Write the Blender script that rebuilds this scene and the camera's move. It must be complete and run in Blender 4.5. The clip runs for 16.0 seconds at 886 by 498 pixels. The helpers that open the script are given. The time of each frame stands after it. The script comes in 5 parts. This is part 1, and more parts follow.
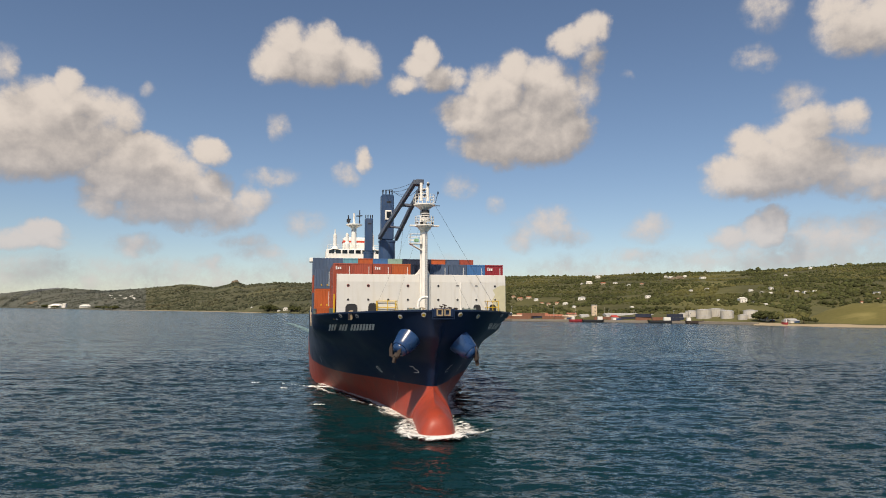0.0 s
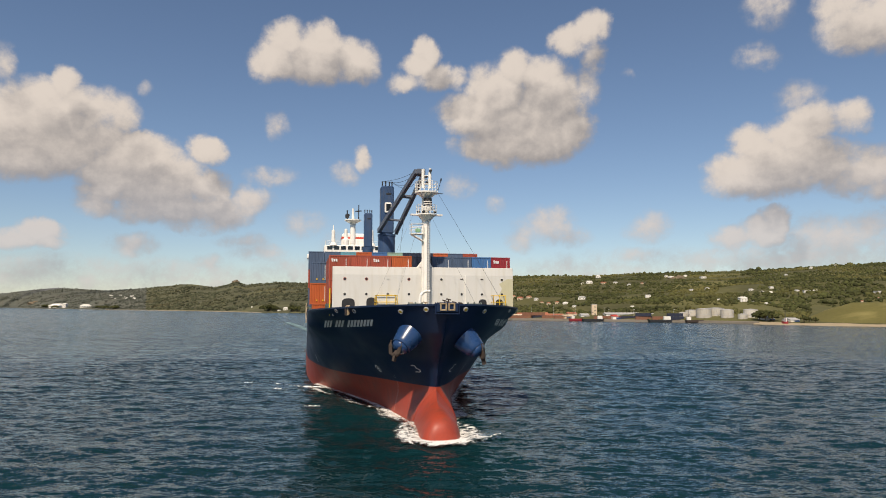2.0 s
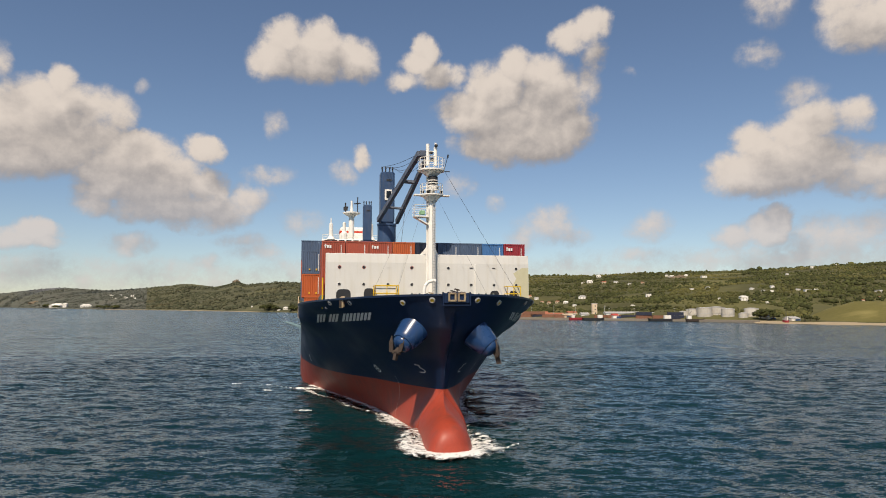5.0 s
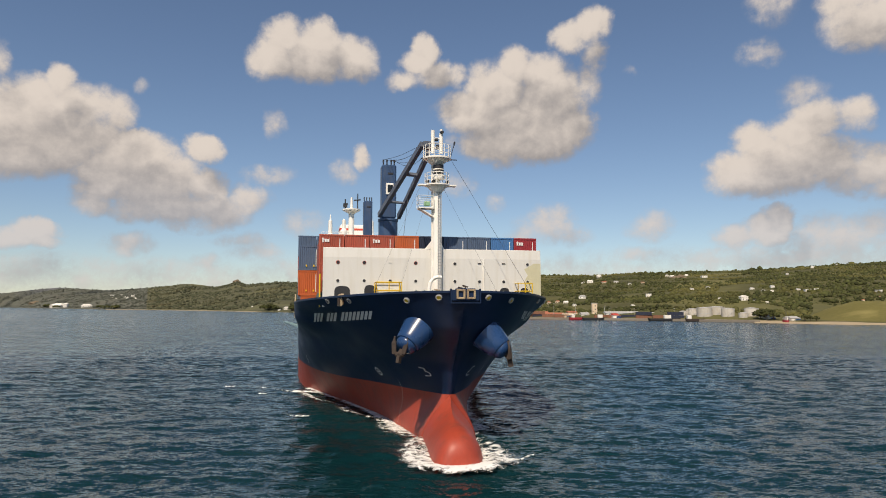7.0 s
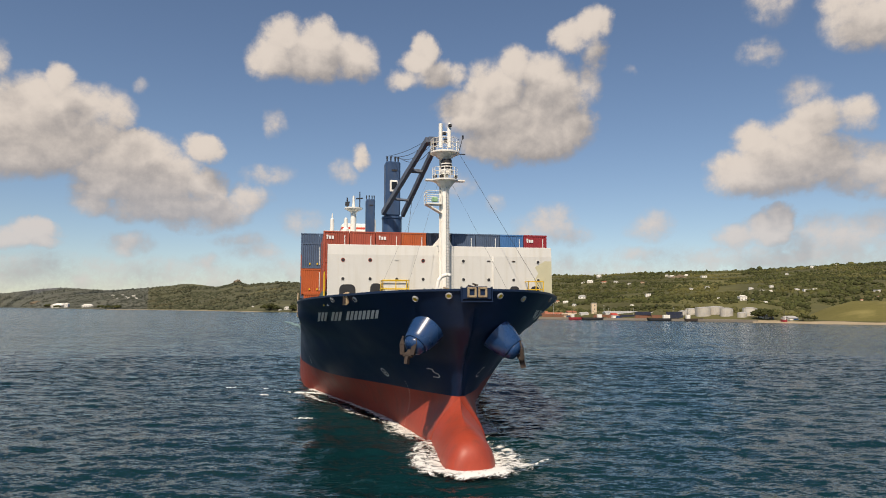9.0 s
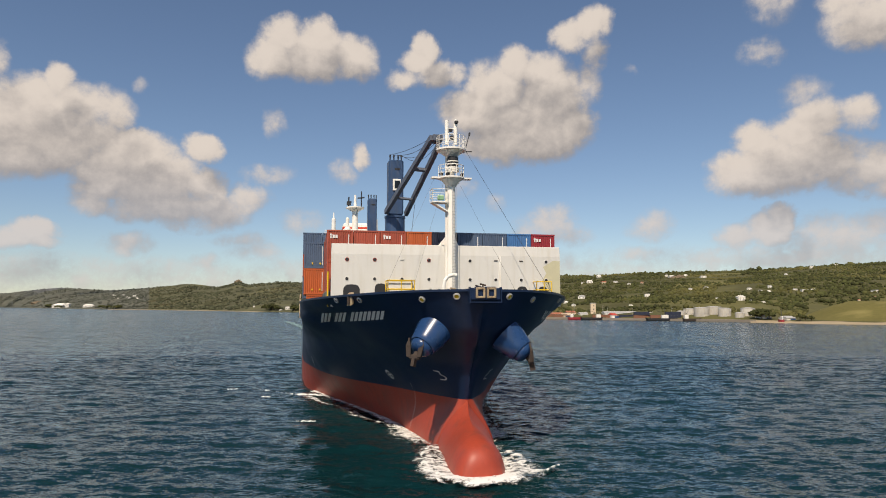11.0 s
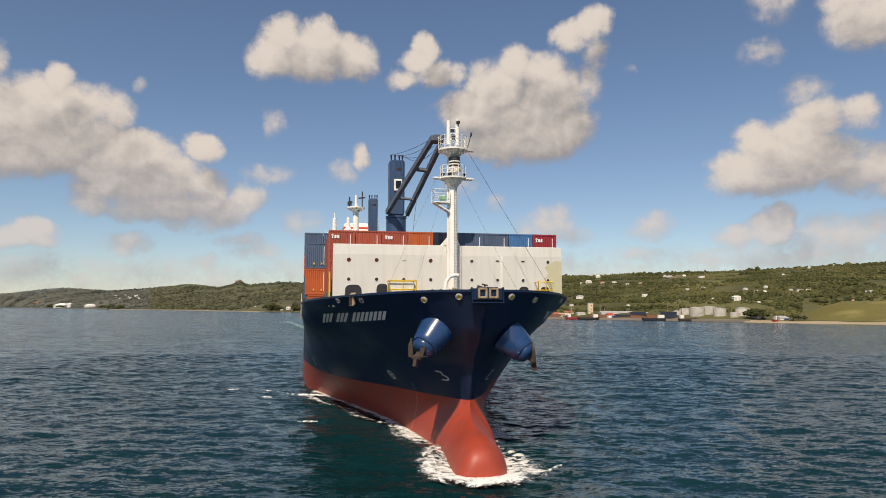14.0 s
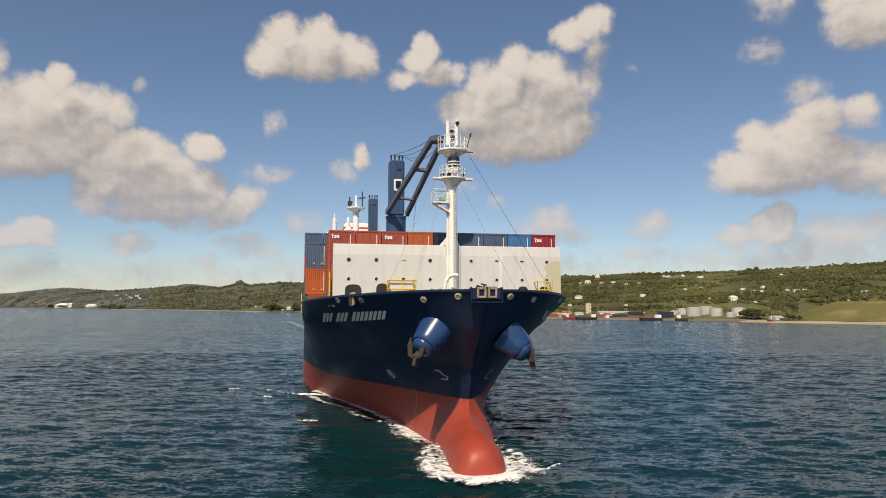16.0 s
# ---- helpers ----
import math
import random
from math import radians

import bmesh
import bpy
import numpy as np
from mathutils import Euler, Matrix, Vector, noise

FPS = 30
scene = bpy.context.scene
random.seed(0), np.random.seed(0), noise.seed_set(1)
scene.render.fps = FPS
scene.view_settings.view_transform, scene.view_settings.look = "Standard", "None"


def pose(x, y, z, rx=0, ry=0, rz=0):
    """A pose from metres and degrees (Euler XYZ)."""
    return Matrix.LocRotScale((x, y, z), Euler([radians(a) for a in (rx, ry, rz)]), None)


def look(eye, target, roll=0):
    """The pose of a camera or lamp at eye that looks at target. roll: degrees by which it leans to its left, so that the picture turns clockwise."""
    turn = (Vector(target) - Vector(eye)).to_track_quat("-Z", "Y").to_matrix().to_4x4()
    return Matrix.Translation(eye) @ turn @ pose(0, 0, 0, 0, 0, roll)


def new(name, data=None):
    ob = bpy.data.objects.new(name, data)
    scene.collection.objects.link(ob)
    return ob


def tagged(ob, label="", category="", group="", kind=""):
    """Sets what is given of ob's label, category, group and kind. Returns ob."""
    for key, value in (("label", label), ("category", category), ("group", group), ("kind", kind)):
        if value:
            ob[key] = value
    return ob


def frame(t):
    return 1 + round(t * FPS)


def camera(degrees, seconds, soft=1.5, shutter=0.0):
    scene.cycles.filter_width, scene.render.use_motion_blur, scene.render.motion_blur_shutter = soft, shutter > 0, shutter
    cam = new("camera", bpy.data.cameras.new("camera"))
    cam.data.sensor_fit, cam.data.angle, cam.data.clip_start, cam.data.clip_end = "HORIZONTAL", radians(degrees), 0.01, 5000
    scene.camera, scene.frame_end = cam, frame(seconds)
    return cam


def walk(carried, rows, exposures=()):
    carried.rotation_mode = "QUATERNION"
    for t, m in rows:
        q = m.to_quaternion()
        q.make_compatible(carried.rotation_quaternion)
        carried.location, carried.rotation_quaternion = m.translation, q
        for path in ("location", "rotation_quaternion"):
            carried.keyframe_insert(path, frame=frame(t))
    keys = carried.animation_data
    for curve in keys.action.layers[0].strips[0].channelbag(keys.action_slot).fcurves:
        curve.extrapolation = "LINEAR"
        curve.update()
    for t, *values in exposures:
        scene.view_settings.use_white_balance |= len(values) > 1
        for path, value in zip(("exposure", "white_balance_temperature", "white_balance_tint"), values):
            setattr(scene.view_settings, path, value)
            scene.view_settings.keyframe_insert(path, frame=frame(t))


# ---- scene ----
cam = camera(67.7, 16.0, soft=1.0)

# path of the flying camera: seconds, east, north, height, turn to the left
PATH = [
    (0, 0, 0, 13.479, 0),
    (0.5, 0.179, 0.245, 13.334, 0.011),
    (1, 0.339, 0.42, 13.182, 0.021),
    (1.5, 0.495, 0.545, 13.029, 0.032),
    (2, 0.663, 0.712, 12.859, 0.043),
    (2.5, 0.818, 0.945, 12.69, 0.053),
    (3, 0.947, 1.224, 12.49, 0.064),
    (3.5, 1.084, 1.519, 12.28, 0.074),
    (4, 1.215, 1.832, 12.145, 0.085),
    (6.5, 1.814, 2.619, 11.889, 0.138),
    (7, 1.9, 2.318, 11.832, 0.149),
    (7.5, 1.971, 1.735, 11.799, 0.159),
    (8, 2.028, 1.03, 11.772, 0.17),
    (8.5, 2.091, 0.267, 11.743, 0.181),
    (9, 2.157, -0.55, 11.73, 0.191),
    (11.5, 2.785, -5.114, 11.798, 0.244),
    (12, 2.974, -6.26, 11.795, 0.255),
    (12.5, 3.227, -7.488, 11.791, 0.266),
    (13, 3.484, -8.75, 11.795, 0.276),
    (13.5, 3.749, -10.057, 11.8, 0.287),
    (14, 4.033, -11.395, 11.814, 0.298),
    (14.5, 4.309, -12.672, 11.822, 0.308),
    (15, 4.583, -13.924, 11.817, 0.319),
    (15.5, 4.848, -15.221, 11.805, 0.329),
    (16, 5.137, -16.609, 11.782, 0.34),
]
TILT = 4.9
walk(cam, [(t, pose(x, y, z, 90 + TILT, 0, turn)) for t, x, y, z, turn in PATH],
     exposures=[(0, 0.33, 6750, 12), (16, 0.33, 6750, 12)])

# the ship's course: a straight line at harbour speed with a hint of a turn
SHIP_START, SHIP_SPEED, SHIP_TURN = Vector((-2.534, 84.723, 0.0)), 2.5, 11.58


def ship_pose(t):
    a = radians(SHIP_TURN)
    way = Vector((math.sin(a), -math.cos(a), 0.0))
    p = SHIP_START + way * (SHIP_SPEED * t)
    return pose(p.x, p.y, p.z, 0, 0, SHIP_TURN + 0.2 * t / 16.0)


# ---------------------------------------------------------------- light
SUN_EL, SUN_AZ = radians(50), radians(194)      # azimuth from north over east
world = bpy.data.worlds.new("sky")
scene.world = world
world.use_nodes = True
wn = world.node_tree.nodes
sky = wn.new("ShaderNodeTexSky")
sky.sky_type, sky.sun_disc = "NISHITA", False
sky.sun_elevation, sky.sun_rotation = SUN_EL, SUN_AZ
sky.altitude = 700
sky.air_density, sky.dust_density, sky.ozone_density = 1.0, 0.45, 2.6
world.node_tree.links.new(sky.outputs[0], wn["Background"].inputs[0])
wn["Background"].inputs[1].default_value = 0.077
sun = new("sun", bpy.data.lights.new("sun", "SUN"))
sun.data.energy, sun.data.angle, sun.data.color = 4.0, radians(0.6), (1.0, 0.88, 0.72)
to_sun = Vector((math.sin(SUN_AZ) * math.cos(SUN_EL), math.cos(SUN_AZ) * math.cos(SUN_EL), math.sin(SUN_EL)))
sun.matrix_world = look((0, 0, 300), Vector((0, 0, 300)) - to_sun)


# ---------------------------------------------------------------- materials
def material(name, colour, rough=0.6, metal=0.0, vary=0.12, scale=1.5, fine=14.0, bump=0.05, stain=None, stain_amount=0.3,
             stain_scale=(0.5, 0.5, 0.12), per_object=0.0, per_island=0.0, spec=0.5):
    """A painted or natural surface: two scales of tone, an optional streaky stain, fine relief."""
    m = bpy.data.materials.new(name)
    m.use_nodes = True
    nt = m.node_tree
    n, l = nt.nodes, nt.links
    b = n["Principled BSDF"]
    b.inputs["Metallic"].default_value = metal
    b.inputs["Specular IOR Level"].default_value = spec
    tc = n.new("ShaderNodeTexCoord")

    def noise_at(sc, detail=4.0, vec=None):
        t = n.new("ShaderNodeTexNoise")
        t.inputs["Scale"].default_value, t.inputs["Detail"].default_value = sc, detail
        l.new(vec or tc.outputs["Object"], t.inputs["Vector"])
        return t.outputs["Fac"]

    def calc(op, a, c, clamp=False):
        t = n.new("ShaderNodeMath")
        t.operation, t.use_clamp = op, clamp
        for i, v in enumerate((a, c)):
            if isinstance(v, (int, float)):
                t.inputs[i].default_value = v
            else:
                l.new(v, t.inputs[i])
        return t.outputs[0]

    big, small = noise_at(scale), noise_at(fine)
    tone = calc("ADD", calc("MULTIPLY", calc("SUBTRACT", big, 0.5), 2.4 * vary), calc("MULTIPLY", calc("SUBTRACT", small, 0.5), 1.4 * vary))
    if per_object:
        tone = calc("ADD", tone, calc("MULTIPLY", calc("SUBTRACT", n.new("ShaderNodeObjectInfo").outputs["Random"], 0.5), per_object))
    if per_island:
        tone = calc("ADD", tone, calc("MULTIPLY", calc("SUBTRACT", n.new("ShaderNodeNewGeometry").outputs["Random Per Island"], 0.5), per_island))
    hsv = n.new("ShaderNodeHueSaturation")
    hsv.inputs["Color"].default_value = (*colour, 1)
    l.new(calc("ADD", tone, 1.0), hsv.inputs["Value"])
    out = hsv.outputs[0]
    if stain:
        mp = n.new("ShaderNodeMapping")
        mp.inputs["Scale"].default_value = stain_scale
        l.new(tc.outputs["Object"], mp.inputs["Vector"])
        f = calc("MULTIPLY", calc("SUBTRACT", noise_at(2.2, 6.0, mp.outputs[0]), 0.5, False), 5.0, True)
        mix = n.new("ShaderNodeMix")
        mix.data_type = "RGBA"
        l.new(calc("MULTIPLY", f, stain_amount), mix.inputs[0])
        l.new(out, mix.inputs[6])
        mix.inputs[7].default_value = (*stain, 1)
        out = mix.outputs[2]
    l.new(out, b.inputs["Base Color"])
    l.new(calc("ADD", calc("MULTIPLY", calc("SUBTRACT", big, 0.5), 0.3), rough, True), b.inputs["Roughness"])
    if bump:
        bp = n.new("ShaderNodeBump")
        bp.inputs["Strength"].default_value, bp.inputs["Distance"].default_value = 0.6, bump
        l.new(calc("ADD", big, calc("MULTIPLY", small, 0.4)), bp.inputs["Height"])
        l.new(bp.outputs[0], b.inputs["Normal"])
    return m

NAVY = material("navy_hull_paint", (0.0072, 0.019, 0.053), 0.44, spec=0.3, vary=0.25, scale=0.25, fine=3.0, bump=0.012, stain=(0.014, 0.02, 0.04), stain_amount=0.35)
RED = material("red_antifouling_paint", (0.33, 0.047, 0.022), 0.5, vary=0.22, scale=0.3, fine=4.0, bump=0.012, stain=(0.15, 0.045, 0.03), stain_amount=0.5)
BLUE = material("blue_steel_paint", (0.016, 0.05, 0.14), 0.27, vary=0.2, scale=0.8, fine=9.0, bump=0.01, stain=(0.05, 0.06, 0.08), stain_amount=0.3)
CRANE_BLUE = material("crane_blue_paint", (0.030, 0.065, 0.14), 0.42, vary=0.2, scale=0.6, fine=7.0, bump=0.01, stain=(0.09, 0.09, 0.10), stain_amount=0.3)
JIB_GREY = material("blue_grey_jib_paint", (0.085, 0.10, 0.13), 0.45, vary=0.2, scale=0.7, fine=8.0, bump=0.01, stain=(0.05, 0.05, 0.06), stain_amount=0.4)
WALL_WHITE = material("greyed_white_wall_paint", (0.62, 0.61, 0.57), 0.55, vary=0.06, scale=0.35, fine=6.0, bump=0.01, stain=(0.50, 0.46, 0.36), stain_amount=0.35, stain_scale=(0.9, 0.9, 0.06))
BEIGE = material("bare_primer_patch", (0.52, 0.49, 0.33), 0.6, vary=0.08)
WHITE = material("white_marine_paint", (0.83, 0.81, 0.75), 0.45, vary=0.06, scale=1.0, bump=0.006, stain=(0.52, 0.42, 0.28), stain_amount=0.3)
YELLOW = material("yellow_rail_paint", (0.72, 0.47, 0.02), 0.45, vary=0.12)
RUST = material("rusty_steel", (0.040, 0.027, 0.020), 0.75, vary=0.35, scale=2.0, bump=0.02)
DARK = material("dark_fitting", (0.02, 0.02, 0.022), 0.55, vary=0.15)
FAIRLEAD = material("rust_streaked_cream_paint", (0.34, 0.26, 0.16), 0.6, vary=0.3, scale=2.0, stain=(0.14, 0.07, 0.035), stain_amount=0.7, stain_scale=(2.0, 2.0, 0.6))
DECK = material("green_grey_deck_paint", (0.10, 0.13, 0.12), 0.7, vary=0.2, stain=(0.2, 0.12, 0.07), stain_amount=0.4)
CABLE = material("steel_wire", (0.07, 0.07, 0.075), 0.5, metal=0.6, vary=0.1, bump=0.0)
MARK = material("white_mark_paint", (0.72, 0.72, 0.70), 0.5, vary=0.1, bump=0.0)
FUNNEL_RED = material("funnel_red_paint", (0.55, 0.06, 0.03), 0.5, vary=0.1)
GREEN_LAMP = material("green_lamp_box", (0.26, 0.46, 0.26), 0.4, vary=0.1)
PORT_RED = material("rubber_red_ring", (0.35, 0.05, 0.03), 0.6, vary=0.1)
BOX_PAINT = {
    "red": material("container_red_paint", (0.34, 0.072, 0.040), 0.5, vary=0.16, scale=0.7, fine=5.0, bump=0.01, stain=(0.16, 0.07, 0.05), stain_amount=0.5, per_object=0.2),
    "crimson": material("container_crimson_paint", (0.27, 0.022, 0.03), 0.5, vary=0.16, scale=0.7, fine=5.0, bump=0.01, stain=(0.14, 0.05, 0.05), stain_amount=0.4),
    "orange": material("container_orange_paint", (0.42, 0.095, 0.025), 0.5, vary=0.16, scale=0.7, fine=5.0, bump=0.01, stain=(0.20, 0.08, 0.05), stain_amount=0.5, per_object=0.2),
    "blue": material("container_blue_paint", (0.070, 0.105, 0.17), 0.5, vary=0.16, scale=0.7, fine=5.0, bump=0.01, stain=(0.10, 0.10, 0.10), stain_amount=0.45, per_object=0.2),
    "bright blue": material("container_bright_blue_paint", (0.05, 0.15, 0.34), 0.5, vary=0.14, scale=0.7, fine=5.0, bump=0.01, stain=(0.12, 0.12, 0.12), stain_amount=0.35),
    "navy": material("container_navy_paint", (0.016, 0.022, 0.045), 0.5, vary=0.16, bump=0.01, stain=(0.06, 0.05, 0.05), stain_amount=0.4),
    "teal": material("container_teal_paint", (0.12, 0.30, 0.36), 0.5, vary=0.14, bump=0.01, stain=(0.16, 0.16, 0.14), stain_amount=0.3),
    "green": material("container_pale_green_paint", (0.27, 0.40, 0.31), 0.5, vary=0.14, bump=0.01, stain=(0.2, 0.18, 0.13), stain_amount=0.35),
    "brown": material("container_brown_paint", (0.20, 0.09, 0.05), 0.55, vary=0.18, bump=0.01, stain=(0.1, 0.06, 0.05), stain_amount=0.4),
}


def glass_material():
    m = bpy.data.materials.new("dark_window_glass")
    m.use_nodes = True
    b = m.node_tree.nodes["Principled BSDF"]
    b.inputs["Base Color"].default_value = (0.012, 0.016, 0.02, 1)
    b.inputs["Roughness"].default_value = 0.08
    return m


GLASS = glass_material()


# ---------------------------------------------------------------- mesh helpers
def mesh_object(name, bm, mat, smooth=False):
    me = bpy.data.meshes.new(name)
    bmesh.ops.recalc_face_normals(bm, faces=bm.faces)
    bm.to_mesh(me)
    bm.free()
    for m in mat if isinstance(mat, (list, tuple)) else [mat]:
        me.materials.append(m)
    if smooth:
        me.shade_smooth()
    return new(name, me)


def part(name, bm, mat, parent, label="", smooth=False):
    ob = mesh_object(name, bm, mat, smooth)
    ob.parent = parent
    return tagged(ob, label=label) if label else ob


def thing(name, m, label, category, group="", kind=""):
    ob = new(name)
    ob.matrix_basis = m
    return tagged(ob, label, category, group, kind)


def box(bm, centre, size, m=None, bevel=0.0):
    made = bmesh.ops.create_cube(bm, size=1.0)["verts"]
    t = Matrix.Translation(centre) @ (m or Matrix()) @ Matrix.Diagonal((*size, 1))
    bmesh.ops.transform(bm, matrix=t, verts=made)
    if bevel:
        edges = list({e for v in made for e in v.link_edges})
        bmesh.ops.bevel(bm, geom=edges, offset=bevel, segments=1, affect="EDGES")
    return bm


def rod(bm, a, b, r0, r1=None, n=8, caps=True):
    """A round bar from a to b."""
    a, b = Vector(a), Vector(b)
    made = bmesh.ops.create_cone(bm, cap_ends=caps, segments=n, radius1=r0, radius2=r0 if r1 is None else r1, depth=(b - a).length)["verts"]
    t = Matrix.Translation((a + b) / 2) @ (b - a).to_track_quat("Z", "Y").to_matrix().to_4x4()
    bmesh.ops.transform(bm, matrix=t, verts=made)
    return bm


def beam(bm, a, b, w, h, up=(0, 0, 1)):
    """A square beam from a to b, w across and h along up."""
    a, b = Vector(a), Vector(b)
    y = (b - a).normalized()
    x = y.cross(Vector(up)).normalized()
    z = x.cross(y)
    m = Matrix((x, y, z)).transposed().to_4x4()
    return box(bm, (a + b) / 2, (w, (b - a).length, h), m)


def lathe(bm, rings, n=20, centre=(0, 0, 0), m=None, caps=True):
    """A body of revolution from (radius, height) rings."""
    rows = []
    for r, z in rings:
        rows.append([bm.verts.new(Vector(centre) + (m or Matrix()) @ Vector((r * math.cos(k * math.tau / n), r * math.sin(k * math.tau / n), z))) for k in range(n)])
    for lo, hi in zip(rows, rows[1:]):
        for k in range(n):
            bm.faces.new((lo[k], lo[(k + 1) % n], hi[(k + 1) % n], hi[k]))
    if caps:
        bm.faces.new(rows[0][::-1])
        bm.faces.new(rows[-1])
    return bm


def sheet(bm, rows):
    """Quads over rows of points."""
    vs = [[bm.verts.new(p) for p in r] for r in rows]
    for lo, hi in zip(vs, vs[1:]):
        for k in range(len(lo) - 1):
            bm.faces.new((lo[k], lo[k + 1], hi[k + 1], hi[k]))
    return vs


def smooth_step(s):
    s = min(1.0, max(0.0, s))
    return s * s * (3 - 2 * s)


# ---------------------------------------------------------------- clouds: a far dome
F, CX, CY = 1168.0, 784.0, 441.0


def az_el(px, py):
    """Azimuth and elevation of a place in the first view."""
    v = Euler((radians(90 + TILT), 0, 0)).to_matrix() @ Vector(((px - CX) / F, (CY - py) / F, -1))
    return math.atan2(v.x, v.y), math.atan2(v.z, math.hypot(v.x, v.y))


# cloud lobes, cloud by cloud: x, y, half width, half height, weight
LOBES = []
LOBES += [(575, 68, 34, 28, 1), (508, 76, 42, 34, 1), (488, 112, 44, 40, 0.95), (560, 108, 72, 50, 1.05), (630, 112, 48, 40, 0.95)]
LOBES += [(755, 92, 27, 26, 1), (742, 118, 32, 25, 0.95), (718, 150, 34, 20, 0.8), (768, 140, 38, 26, 0.85), (808, 142, 30, 20, 0.7)]
LOBES += [(1045, 58, 32, 32, 0.95), (1008, 76, 38, 27, 0.9), (1048, 105, 28, 38, 0.75), (910, 124, 36, 34, 1), (958, 132, 45, 36, 0.95), (1036, 150, 30, 42, 0.7),
          (880, 170, 62, 50, 1.05), (970, 185, 72, 58, 1.1), (838, 206, 68, 44, 1.1), (920, 238, 112, 58, 1.15), (1010, 232, 48, 46, 1), (862, 262, 68, 32, 0.9)]
LOBES += [(128, 150, 25, 32, 1), (92, 188, 58, 44, 1.05), (160, 188, 58, 36, 0.9), (208, 206, 42, 38, 0.75), (38, 215, 68, 54, 1.1), (110, 242, 105, 60, 1.1),
          (45, 282, 70, 38, 0.95), (4, 118, 22, 42, 0.6), (-25, 250, 60, 60, 1)]
LOBES += [(255, 272, 68, 36, 1.1), (205, 308, 58, 54, 1.1), (275, 320, 88, 60, 1.15), (368, 264, 37, 26, 0.95), (368, 330, 45, 34, 1),
          (300, 368, 95, 38, 0.95), (392, 372, 72, 36, 0.9), (445, 354, 42, 32, 0.85), (330, 398, 55, 18, 0.6), (178, 358, 36, 28, 0.8)]
LOBES += [(76, 410, 42, 20, 1), (28, 424, 42, 20, 0.9), (92, 430, 28, 16, 0.8), (491, 220, 21, 25, 0.5), (646, 280, 19, 22, 0.85), (614, 304, 30, 24, 0.6),
          (480, 312, 52, 22, 0.5), (812, 330, 38, 26, 0.5), (262, 162, 18, 14, 0.36)]
LOBES += [(1435, 222, 48, 38, 1), (1398, 246, 55, 38, 1), (1328, 260, 42, 34, 1), (1298, 312, 55, 36, 1), (1370, 302, 78, 48, 1.1), (1445, 285, 64, 48, 0.95),
          (1502, 214, 34, 30, 0.75), (1535, 300, 52, 40, 0.85), (1570, 335, 55, 26, 0.8), (1408, 170, 40, 32, 0.48), (1480, 320, 60, 26, 0.7)]
LOBES += [(1528, 40, 72, 44, 0.95), (1475, 14, 42, 32, 0.8), (1590, 20, 60, 60, 0.9), (1356, 22, 40, 40, 0.52), (1337, 100, 38, 22, 0.58), (1112, 132, 14, 12, 0.36)]
LOBES += [(1370, 390, 27, 24, 1.0), (1342, 408, 38, 26, 0.92), (1288, 420, 36, 24, 0.8), (1462, 418, 85, 40, 0.62), (1532, 402, 50, 40, 0.6), (1265, 455, 85, 24, 0.6),
          (1400, 458, 130, 24, 0.62), (1150, 402, 46, 34, 0.58), (1120, 456, 66, 22, 0.52)]
LOBES += [(965, 402, 64, 38, 0.66), (928, 424, 42, 26, 0.55), (1012, 424, 42, 24, 0.5), (880, 360, 22, 22, 0.42)]
LOBES += [(238, 440, 48, 22, 0.62), (370, 464, 32, 20, 0.55), (460, 448, 62, 20, 0.5), (545, 394, 52, 30, 0.5), (95, 488, 70, 15, 0.5), (25, 494, 55, 14, 0.5),
          (200, 476, 60, 14, 0.46), (430, 428, 50, 18, 0.48), (600, 440, 40, 40, 0.4)]


# a thin broken veil low over the hills
LOBES += [(60, 485, 200, 36, 0.50), (330, 490, 200, 34, 0.50), (560, 480, 130, 40, 0.46), (1050, 480, 190, 34, 0.46), (1360, 462, 240, 42, 0.46), (800, 478, 140, 38, 0.44), (1640, 445, 140, 50, 0.5)]


